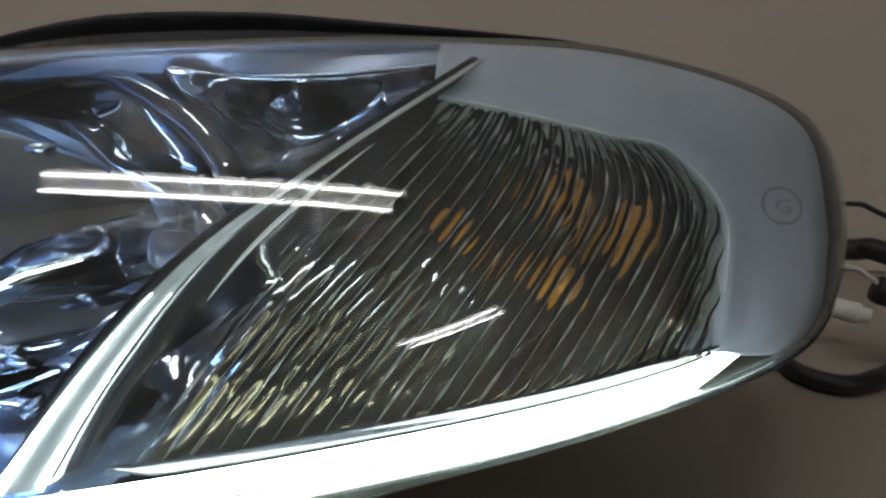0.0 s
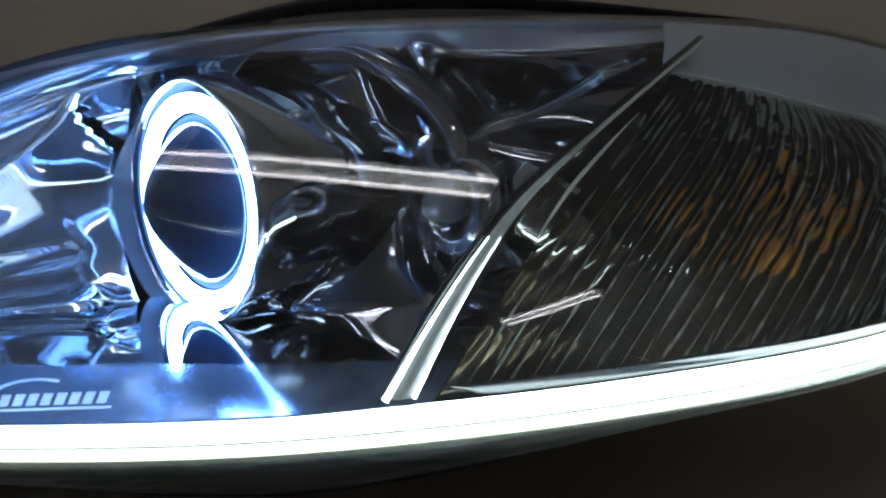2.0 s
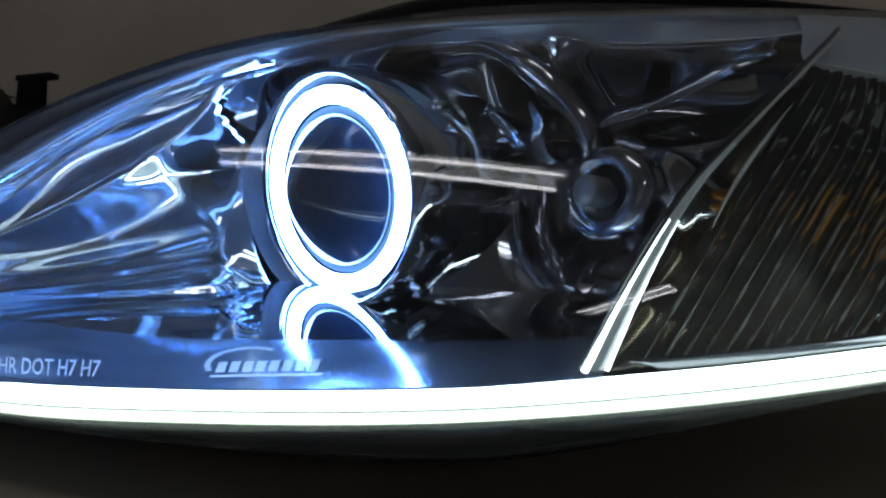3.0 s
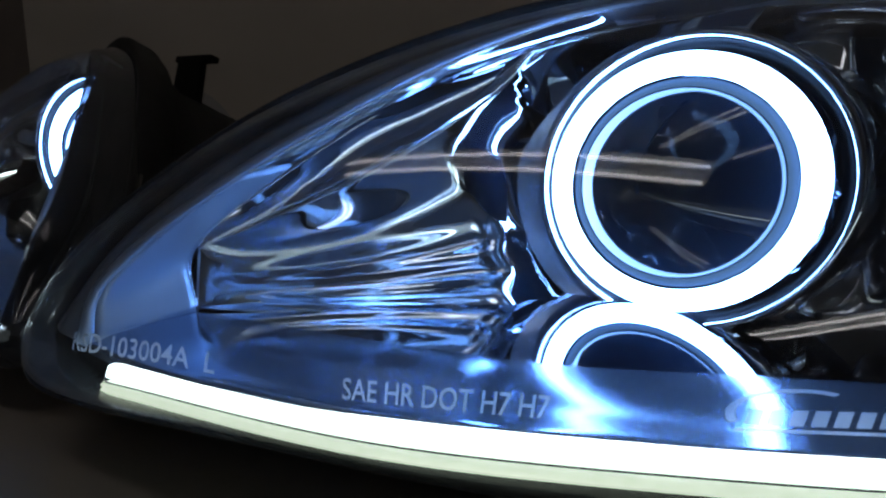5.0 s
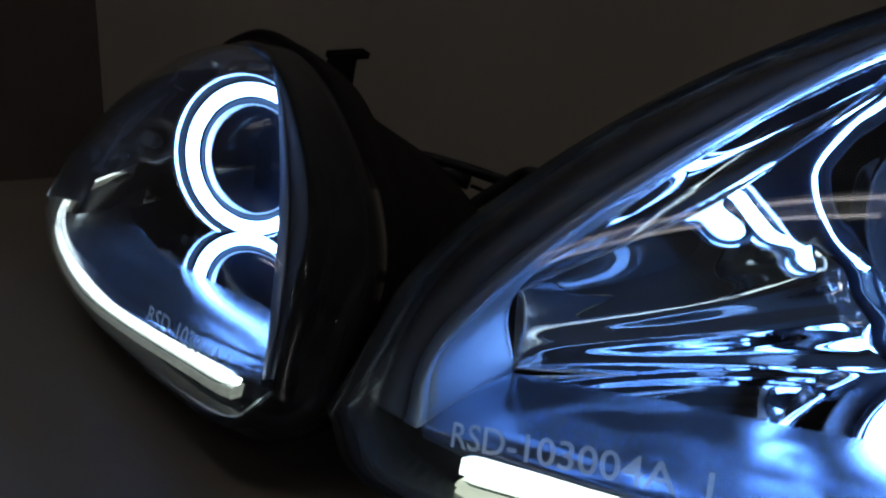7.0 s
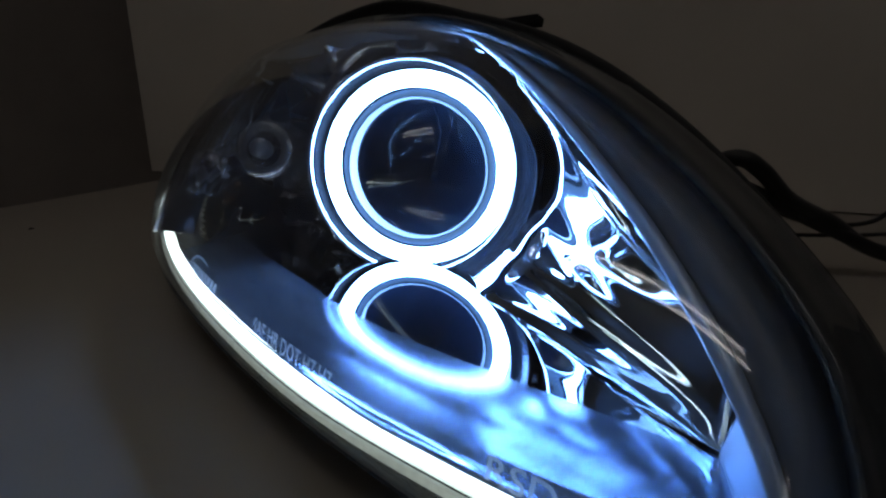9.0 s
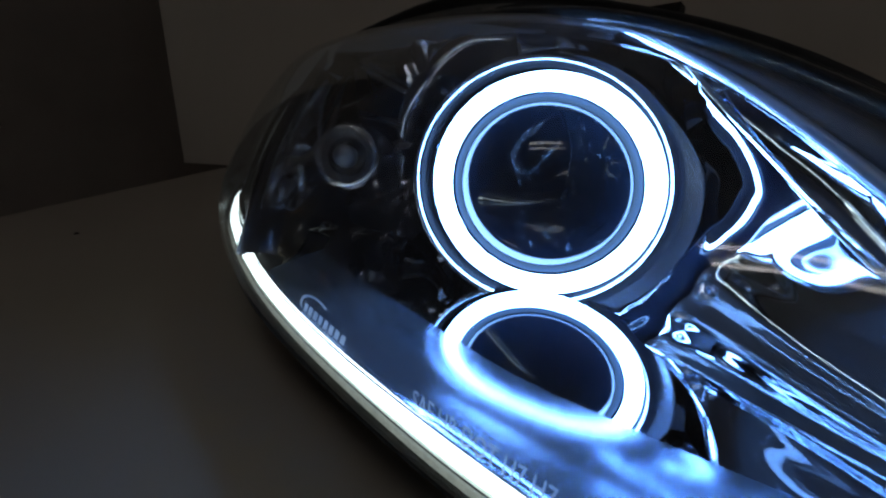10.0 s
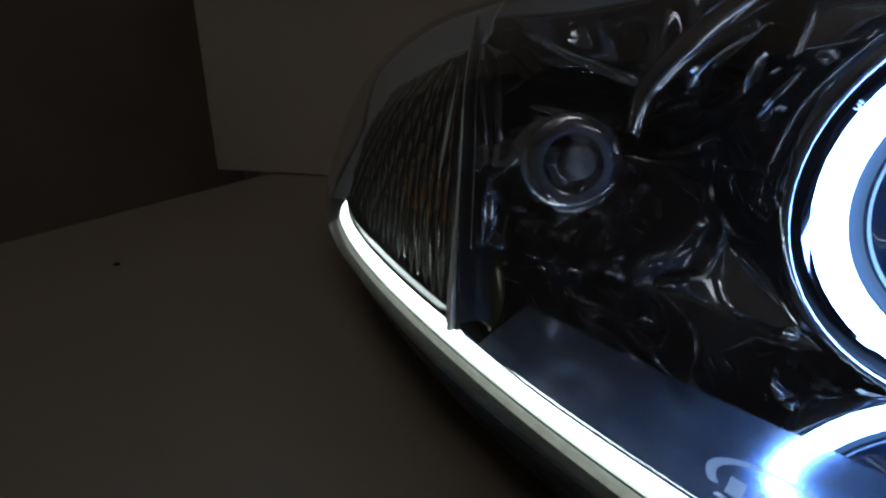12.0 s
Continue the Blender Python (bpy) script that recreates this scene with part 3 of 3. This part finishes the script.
    for i in range(131):
        x = -0.005 + 0.183 * i / 130
        row = []
        for k in range(81):
            z = -0.053 + 0.121 * k / 80
            r = math.hypot(x - bx, (z - bz) * 1.05)
            y = 0.046 + 0.44 * (x - 0.05) + 0.058 * math.exp(-((r / 0.038) ** 2))
            if z > 0.008 and x > 0.045:
                h, g = min(1.0, (z - 0.008) / 0.03), min(1.0, (x - 0.045) / 0.03)
                y += 0.035 * h * h * (3 - 2 * h) * g * g * (3 - 2 * g)
            if z < -0.012:
                h = min(1.0, (-0.012 - z) / 0.030)
                y -= 0.012 * h * h * (0.5 + 0.5 * math.sin(52 * x + 1.0))
            lump = min(1.0, max(0.0, (x - 0.075) / 0.02)) * min(1.0, max(0.0, (0.012 - z) / 0.012))
            y -= 0.0055 * lump * noise.noise(Vector((x * 95, 3.1, z * 70)))
            row.append(Vector((x, y, z)))
        rows.append(row)
    sheet("reflector_bowl", rows, M_DARKCHROME, "smoked chrome reflector bowl", 0.001)
    # two fine ridges added as highlight lines, meeting high at the bowl's outer side
    for low in ((0.1573, 0.1040, -0.0115), (0.1380, 0.0980, 0.0120)):
        path = line([(0.1750, 0.1250, 0.0640), tuple(Vector((0.1750, 0.1250, 0.0640)).lerp(Vector(low), 0.5) + Vector((-0.002, -0.002, 0))), low], 30)
        part("highlight_ridge", sweep(path, [0.0004 + 0.0010 * math.sin(math.pi * (k + 3) / 34) for k in range(30)], 8), M_CHROME, "fine chrome ridge added as a highlight line on the reflector")
    # arched rib over the bowl
    arch = line([(0.030, 0.0300, 0.0655), (0.0536, 0.0345, 0.0648), (0.0705, 0.0413, 0.0563), (0.0815, 0.0510, 0.0465), (0.0907, 0.0567, 0.0348), (0.0945, 0.0600, 0.0250), (0.0955, 0.0640, 0.0150)], 56)
    rows = []
    for i, p in enumerate(arch):
        q = (Vector((0.050, 0.05, 0.000)) - p).normalized()
        w = 0.0034 + 0.0016 * math.sin(math.pi * i / 55)
        rows.append([p - q * w + Vector((0, 0.020, 0)), p - q * w, p - q * w * 0.5 + Vector((0, -0.0022, 0)), p + Vector((0, -0.0028, 0)), p + q * w * 0.5 + Vector((0, -0.0020, 0)), p + q * w + Vector((0, 0.0004, 0)), p + q * w * 1.1 + Vector((0, 0.022, 0))])
    sheet("arched_rib", rows, M_DARKCHROME, "polished arched rib of the reflector", 0.001)
    # smooth chrome pocket between rib, bezel and blade, with a rounded tongue hanging in it
    rows = []
    for i in range(71):
        a = i / 70
        top = curve_pt(CUT, 0.725 + 0.235 * a) + Vector((0, 0.001, -0.0005))
        deep_z = 0.002 + 0.027 * (a / 0.30 if a < 0.30 else (1 - a) / 0.70) ** 0.8
        row = []
        for k in range(41):
            w = k / 40
            hollow = 0.036 * math.sin(0.5 * math.pi * min(1.0, w * 1.15)) ** 1.2 * (0.30 + 0.70 * math.sin(math.pi * min(1.0, 0.12 + a)) ** 0.7)
            wide = 0.105 * (1 - 0.62 * w)
            tongue = math.exp(-(((a - 0.30) / wide) ** 2)) * math.sin(math.pi * min(1.0, 0.22 + w * 0.78)) ** 0.7
            row.append(Vector((top.x - 0.12 * hollow + 0.0010 * math.sin(7 * w + 8 * a), top.y + 0.95 * hollow - 0.016 * tongue + 0.0008 * math.sin(9 * a + 4 * w), top.z - deep_z * w)))
        rows.append(row)
    sheet("chrome_pocket", rows, M_CHROME, "smooth chrome pocket above the bulb", 0.0008)
    # bulb in its socket
    fwd = Vector((-0.30, -0.95, 0.0)).normalized()
    c = Vector((0.1100, 0.0295, -0.002))
    socket = part("bulb_socket", lathe([(0.0105, -0.006), (0.0160, -0.005), (0.0182, -0.008), (0.0182, -0.014), (0.0165, -0.016), (0.0165, -0.028), (0.0205, -0.031), (0.0215, -0.036), (0.0215, -0.075)], c, fwd, 48), M_DARKCHROME, "smoked chrome bulb socket")
    bulb = part("bulb", lathe([(0.0002, 0.0135), (0.0055, 0.0127), (0.0105, 0.0095), (0.0140, 0.004), (0.0148, -0.001), (0.0130, -0.007), (0.0100, -0.012)], c, fwd, 40), M_BULBGLASS, "clear glass bulb")
    part("bulb_cap", lathe([(0.0002, 0.005), (0.0045, 0.0045), (0.0058, 0.0030), (0.0058, -0.006), (0.004, -0.010)], c, fwd, 24), M_RINGMETAL, "pale cap inside the bulb", parent=bulb)

    # projector with the halo ring
    def turned(profile, cx=0.0):
        v, f = lathe(profile, (cx, 0, 0), (0, -1, 0), 96)
        return [RING_TURN @ q for q in v], f

    shroud = part("projector_shroud", turned([(0.0585, -0.075), (0.0565, -0.030), (0.0548, -0.010), (0.0538, -0.001), (0.0527, 0.0026), (0.0520, 0.0040), (0.0514, 0.0044), (0.0509, 0.0042), (0.0504, 0.0030), (0.0501, 0.0010)], 0.0022), M_CHROME, "chrome projector shroud")
    rows = []
    for i in range(61):
        phi = math.radians(-84 + 168 * i / 60)
        fl = math.cos(phi) ** 0.7 * (1 - 0.7 * min(1.0, max(0.0, (phi - 0.25) / 0.5)))
        row = []
        for k in range(13):
            r = 0.0528 + 0.0076 * fl * k / 12
            row.append(RING_TURN @ Vector((0.0020 - r * math.cos(phi), -0.0014 - 0.0070 * fl * (k / 12) ** 1.1, r * math.sin(phi))))
        rows.append(row)
    sheet("shroud_flare", rows, M_SATIN, "satin flared side of the projector shroud", 0.0006, shroud)
    part("halo_ring", turned([(0.0468, -0.0020), (0.0466, -0.0003), (0.0460, 0.0004), (0.0425, -0.0002), (0.0395, -0.0012), (0.0390, -0.0018), (0.0391, -0.0026), (0.0430, -0.0050), (0.0468, -0.0020)]), M_RING, "glowing blue-white halo ring", parent=shroud)
    part("ring_groove", turned([(0.0503, 0.0016), (0.0496, -0.0048), (0.0470, -0.0056), (0.0464, -0.0030)], 0.0022), M_BLACK, "dark groove round the halo ring", parent=shroud)
    part("collar_groove", turned([(0.0387, -0.0030), (0.0386, -0.0068), (0.0380, -0.0068), (0.0379, -0.0045)]), M_BLACK, "dark groove inside the halo ring", parent=shroud)
    # collar that emits blue in place of light caught from the ring
    part("inner_collar", turned([(0.0384, -0.0055), (0.0382, -0.0038), (0.0377, -0.0034), (0.0366, -0.0033), (0.0354, -0.0034), (0.0351, -0.0040), (0.0350, -0.0060)]), M_COLLARGLOW, "collar of the projector, halo light put in as blue glow", parent=shroud)
    bulge = [(1 - i / 24) for i in range(24)]
    dome = [(0.0352, -0.0060), (0.0351, -0.0030)] + [(0.0348 * q, -0.0020 + 0.0200 * (1 - (math.sqrt(1 + 4 * q * q) - 1) / (math.sqrt(5) - 1))) for q in bulge] + [(0.0002, 0.0180)]
    part("projector_lens", turned(dome), M_PROJ, "dark domed projector lens", parent=shroud)
    for q in (0.6, 2.3, 4.1, 5.5):
        c0 = Vector((0.058 * math.cos(q), 0.012, 0.058 * math.sin(q)))
        part("shroud_clip", sweep([c0, c0 + Vector((0.004 * math.cos(q), 0.008, 0.004 * math.sin(q)))], 0.0022, 8), M_CHROME, "small chrome clip", parent=shroud)

    # divider blade: bright edge and dark wall
    n = 70
    bl = line(BLADE, n)
    rows, rows2, rows3 = [], [], []
    for i, p in enumerate(bl):
        s = i / (n - 1)
        w = 0.0008 + 0.0068 * max(0, s - 0.2) ** 1.5 / 0.8 ** 1.5
        rows.append([p + Vector((0.42, 0.9, 0)) * w, p + Vector((0.3, 0.55, 0)) * w * 0.6 + Vector((0.0006, -0.0004, 0)), p + Vector((0.16, 0.28, 0)) * w * 0.4, p + Vector((0.0, -0.0008, 0)), p + Vector((-0.2, 0.6, 0)) * w * 0.12])
        rows2.append([p + Vector((-0.0012, -0.0042 + 0.0034 * max(0.0, (s - 0.8) / 0.2), 0)), p + Vector((-0.0014, 0.0004, 0)), p + Vector((0.38, 0.9, 0)) * w + Vector((-0.0014, 0.0006, 0)), p + Vector((0.38, 0.9, 0)) * w + BACK * 0.01 + Vector((-0.001, 0.002, 0)), p + BACK * 0.055 * (0.35 + 0.65 * math.sin(math.pi * min(1, s * 1.2)))])
        o = Vector((0.012, 0.009, 0)) * (0.25 + s)
        rows3.append([p + o, p + o + Vector((0.0008, 0.0006, 0)), p + o + BACK * 0.005])
    blade = sheet("divider_blade", rows[24:], M_BLADE, "pale ribbed light-guide blade beside the turn signal", 0.0008)
    for col, r0 in ((0, 0.0006), (3, 0.0009)):
        path = [rows[k][col] + Vector((0.0006, -0.0006, 0)) for k in range(44, n)]
        part("bead", sweep(path, [r0 * (0.12 + 0.88 * (k / len(path)) ** 1.4) for k in range(len(path))], 8), M_STRIP if side > 0 else M_ACRYLIC, "glowing bead of the blade", parent=blade)
    sheet("blade_tip", rows[:25], M_ACRYLIC, "clear upper end of the divider blade", 0.0008)
    sheet("divider_wall", rows2, M_GLOSSBLACK, "dark wall of the turn signal chamber", 0.0008)
    sheet("divider_lining", [[q + Vector((-0.0022, 0.0012, 0)) for q in r[1:]] for r in rows2[:58]], M_CHROME, "chrome lining on the bulb side of the divider", 0.0006)
    part("signal_edge", sweep([r[0] for r in rows3[14:46]], [0.0001 + 0.0006 * math.sin(math.pi * k / 31) for k in range(32)], 8), M_ACRYLIC, "pale edge of the turn signal lens")

    # turn signal: fluted panel, dark reflector, amber bulbs
    def panel(a, w, inset):
        u0 = 0.577 + 0.090 * w
        u1 = 0.836 - 0.040 * max(0, (w - 0.55) / 0.45) ** 2
        v0, v1 = 0.085, 0.81 - 0.105 * min(1.0, max(0.0, a) / 0.75)
        return lens_pt(u0 + (u1 - u0) * a, v0 + (v1 - v0) * w, inset)
    rows, rows2 = [], []
    for i in range(481):
        a = i / 480
        row, row2 = [], []
        for k in range(81):
            w = k / 80
            ph = a * 25 - w * a * 5.0 + 0.25 * math.sin(3 * w + 5 * a)
            rib = int(ph)
            pillow = 0.5 + 0.5 * math.sin(30 * w + 2.6 * rib + 0.8 * math.sin(11 * w + rib))
            ridge = 0.0024 * (1 - abs(math.sin(math.pi * ph))) * (0.75 + 0.5 * pillow) + 0.0011 * pillow * abs(math.sin(math.pi * ph)) ** 0.6
            row.append(panel(a, w, 0.014 + ridge * min(1, 6 * w, 8 * a + 0.1)))
            if i % 3 == 0:
                row2.append(panel(a, w, 0.026 + 0.030 * math.sin(math.pi * w) ** 0.6 * math.sin(math.pi * min(1, 0.05 + a * 0.95)) ** 0.6 + 0.0035 * abs(math.sin(a * 31 + 2 * w)) + 0.0035 * abs(math.sin(w * 17 + 3 * a))))
        rows.append(row)
        if row2:
            rows2.append(row2)
    lens = sheet("signal_lens", rows, M_FLUTE, "fluted clear turn signal lens")
    lens.visible_shadow = False
    for j in range(1, 25):
        path = []
        for k in range(73):
            w = 0.02 + 0.96 * k / 72
            a = j / 25
            for _ in range(5):
                a = (j - 0.25 * math.sin(3 * w + 5 * a)) / (25 - 5 * w)
            if a < 0.995:
                path.append(panel(a, w, 0.0150 + 0.0003 * math.sin(9 * w + 2.1 * j)))
        if len(path) > 4:
            thick = [0.00016 + 0.00040 * max(0.0, math.sin(0.36 * k + 2.6 * j + 1.3 * math.sin(0.11 * k + j))) ** 2 for k in range(len(path))]
            part("lens_rib", sweep(path, thick, 5), M_RIB, "", parent=lens)
    sheet("signal_reflector", rows2, M_SIGNAL, "faceted turn signal reflector", 0.001)
    for q, r in (((0.222, 0.142, 0.014), 0.0110), ((0.205, 0.112, -0.006), 0.0085), ((0.203, 0.122, 0.026), 0.0085), ((0.178, 0.095, 0.010), 0.0070)):
        part("signal_bulb", lathe([(0.0002, r), (r * 0.6, r * 0.8), (r, 0), (r * 0.8, -r), (r * 0.5, -2 * r)], q, (0.6, -0.8, 0), 24), M_AMBER, "amber turn signal bulb")

    # bezel round the signal window: top, outer end and lower corner in one piece
    nb = 121
    outer, inner = [], []
    for i in range(nb):
        t = i / (nb - 1)
        outer.append(lens_pt(0.660 + 0.334 * t / 0.55, 0.985, 0.0036) if t < 0.55 else lens_pt(0.994 - 0.125 * (t - 0.55) / 0.45, 0.015, 0.003))
        if t < 0.50:
            inner.append(panel(-0.03 + 1.03 * t / 0.50, 1.0, 0.013))
        elif t < 0.95:
            inner.append(panel(1.0, 1 - (t - 0.50) / 0.45, 0.013))
        else:
            inner.append(panel(1.0, 0.0, 0.013))
    for _ in range(14):
        outer = [outer[0]] + [(outer[i - 1] + outer[i] * 2 + outer[i + 1]) / 4 for i in range(1, nb - 1)] + [outer[-1]]
        inner = [inner[0]] + [(inner[i - 1] + inner[i] * 2 + inner[i + 1]) / 4 for i in range(1, nb - 1)] + [inner[-1]]
    part("signal_lip", sweep([q + Vector((0.0006, -0.0012, 0.0)) for q in inner[4:100]], [0.0002 + 0.0004 * abs(math.sin(0.21 * k)) for k in range(96)], 6), M_ACRYLIC, "thin pale lip round the turn signal window")
    rows = []
    for p0, p1 in zip(outer, inner):
        d = p1 - p0
        inw = Vector((-0.5, 0.85, 0.0))
        rows.append([p0, p0 + d * 0.2 - inw * 0.0010, p0 + d * 0.4 - inw * 0.0012, p0 + d * 0.55 - inw * 0.0004, p0 + d * 0.66 + inw * 0.0014, p0 + d * 0.74 + inw * 0.0020, p0 + d * 0.90 + inw * 0.0010, p0 + d * 0.97 + inw * 0.0012, p1 + inw * 0.003, p1 + inw * 0.014])
    sheet("signal_bezel", rows, M_ENDPAINT, "pale grey bezel round the turn signal", 0.0008)
    rows = []
    for i in range(61):
        a = i / 60
        p0 = panel(a, 0.025, 0.0122)
        p1 = curve_pt(LED_TOP, 0.55 + 0.44 * a) + Vector((-0.002, 0.003, 0.0005))
        rows.append([p0.lerp(p1, k / 4) for k in range(5)])
    sheet("signal_shelf", rows, M_GLOSSBLACK, "dark shelf under the turn signal", 0.0008)


ROOTS = []
for m, side, letter, lab in ((pose(0, 0, 0.8504, -13.198, -8.53, 0.989), 1, "L", "car headlight with glowing halo ring, clear lens and white light strip"),
                             (pose(-0.3534, -0.0706, 0.8319, -15.345, 5.870, 22.986), -1, "R", "mirror-image car headlight with glowing halo ring standing beside the other")):
    r = new("headlight")
    r.matrix_world = m
    tagged(r, lab, "headlight", "pair of headlights")
    headlight(r, side, letter)
    ROOTS.append(r)


# ---------------------------------------------------------------- cables
def cable(name, ctrl, radius, material, label, ends=()):
    pts = line(ctrl, 12 * len(ctrl))
    root = new(name)
    root.location = ctrl[0]
    base = Vector(ctrl[0])
    tagged(root, label, "cable")
    v, f = sweep([p - base for p in pts], radius, 10)
    obj("sheath", v, f, material, root)
    for q, d, size, mt in ends:
        d = Vector(d).normalized()
        v, f = lathe([(0.0002, 0), (size, 0), (size * 1.1, size * 0.3), (size * 1.1, size * 2.2), (size * 0.8, size * 2.5), (size * 0.8, size * 3.2), (0.0002, size * 3.2)], Vector(q) - base, d, 12)
        obj("connector", v, f, mt, root)
    return root


cable("thick_cable", [(0.215, 0.345, 0.790), (0.245, 0.352, 0.770), (0.274, 0.320, 0.757), (0.288, 0.303, 0.756), (0.308, 0.304, 0.756), (0.327, 0.332, 0.756), (0.36, 0.40, 0.756), (0.45, 0.46, 0.756)], 0.0058, M_CABLE, "thick black cable looping on the table behind a headlight")
cable("wiring_harness", [(0.23, 0.33, 0.826), (0.298, 0.357, 0.824), (0.316, 0.356, 0.825), (0.37, 0.38, 0.800), (0.43, 0.42, 0.765), (0.50, 0.47, 0.757)], 0.0068, M_CABLE, "black sleeved wiring harness behind a headlight",
      [((0.316, 0.352, 0.803), (1, 0.2, -0.3), 0.008, M_CABLE)])
cable("thin_wire", [(0.24, 0.34, 0.845), (0.294, 0.361, 0.852), (0.312, 0.359, 0.848), (0.36, 0.37, 0.82), (0.42, 0.40, 0.775), (0.47, 0.43, 0.7525)], 0.0016, M_CABLE, "thin black wire behind a headlight")
cable("white_wire", [(0.24, 0.34, 0.822), (0.299, 0.355, 0.814), (0.313, 0.353, 0.809), (0.35, 0.36, 0.78), (0.40, 0.39, 0.7525), (0.46, 0.42, 0.7525)], 0.0014, M_WHITEWIRE, "thin white wire trailing onto the table",
      [((0.297, 0.348, 0.788), (1, 0.1, -0.15), 0.006, M_WHITEWIRE)])
cable("cable_loop", [(-0.345, 0.030, 0.770), (-0.322, 0.050, 0.776), (-0.298, 0.070, 0.797), (-0.272, 0.090, 0.822), (-0.256, 0.092, 0.829), (-0.245, 0.102, 0.821), (-0.233, 0.122, 0.803), (-0.215, 0.155, 0.787), (-0.19, 0.187, 0.766), (-0.12, 0.20, 0.757), (-0.04, 0.26, 0.757)], 0.0050, M_CABLE, "black cable bent in a loop between the headlights")
cable("wiring_harness", [(-0.36, 0.03, 0.838), (-0.325, 0.052, 0.834), (-0.298, 0.075, 0.827), (-0.268, 0.096, 0.817), (-0.240, 0.115, 0.803), (-0.215, 0.155, 0.783), (-0.18, 0.187, 0.764), (-0.14, 0.22, 0.758), (-0.06, 0.30, 0.757)], 0.0045, M_CABLE, "black sleeved wiring harness between the headlights",
      [((-0.318, 0.062, 0.824), (0.85, 0.5, -0.25), 0.0075, M_CABLE)])
cable("thin_wire", [(-0.300, 0.078, 0.815), (-0.262, 0.10, 0.803), (-0.240, 0.12, 0.796), (-0.222, 0.15, 0.786), (-0.198, 0.192, 0.784), (-0.176, 0.197, 0.805), (-0.13, 0.22, 0.81), (-0.06, 0.27, 0.775), (0.0, 0.33, 0.7525)], 0.0015, M_CABLE, "thin black wire between the headlights")
cable("thin_wire", [(-0.262, 0.112, 0.787), (-0.235, 0.135, 0.780), (-0.205, 0.18, 0.776), (-0.17, 0.21, 0.776), (-0.11, 0.24, 0.765), (-0.03, 0.30, 0.7525), (0.03, 0.36, 0.7525)], 0.0013, M_CABLE, "second thin black wire between the headlights")

v, f = lathe([(0.0001, 0.0012), (0.0016, 0.0010), (0.0024, 0.0001), (0.0001, 0.0)], (-0.749, -0.162, 0.75), (0, 0, 1), 10)
tagged(obj("speck", v, f, M_BLACK), "tiny dark speck of dirt on the tabletop", "dirt speck")
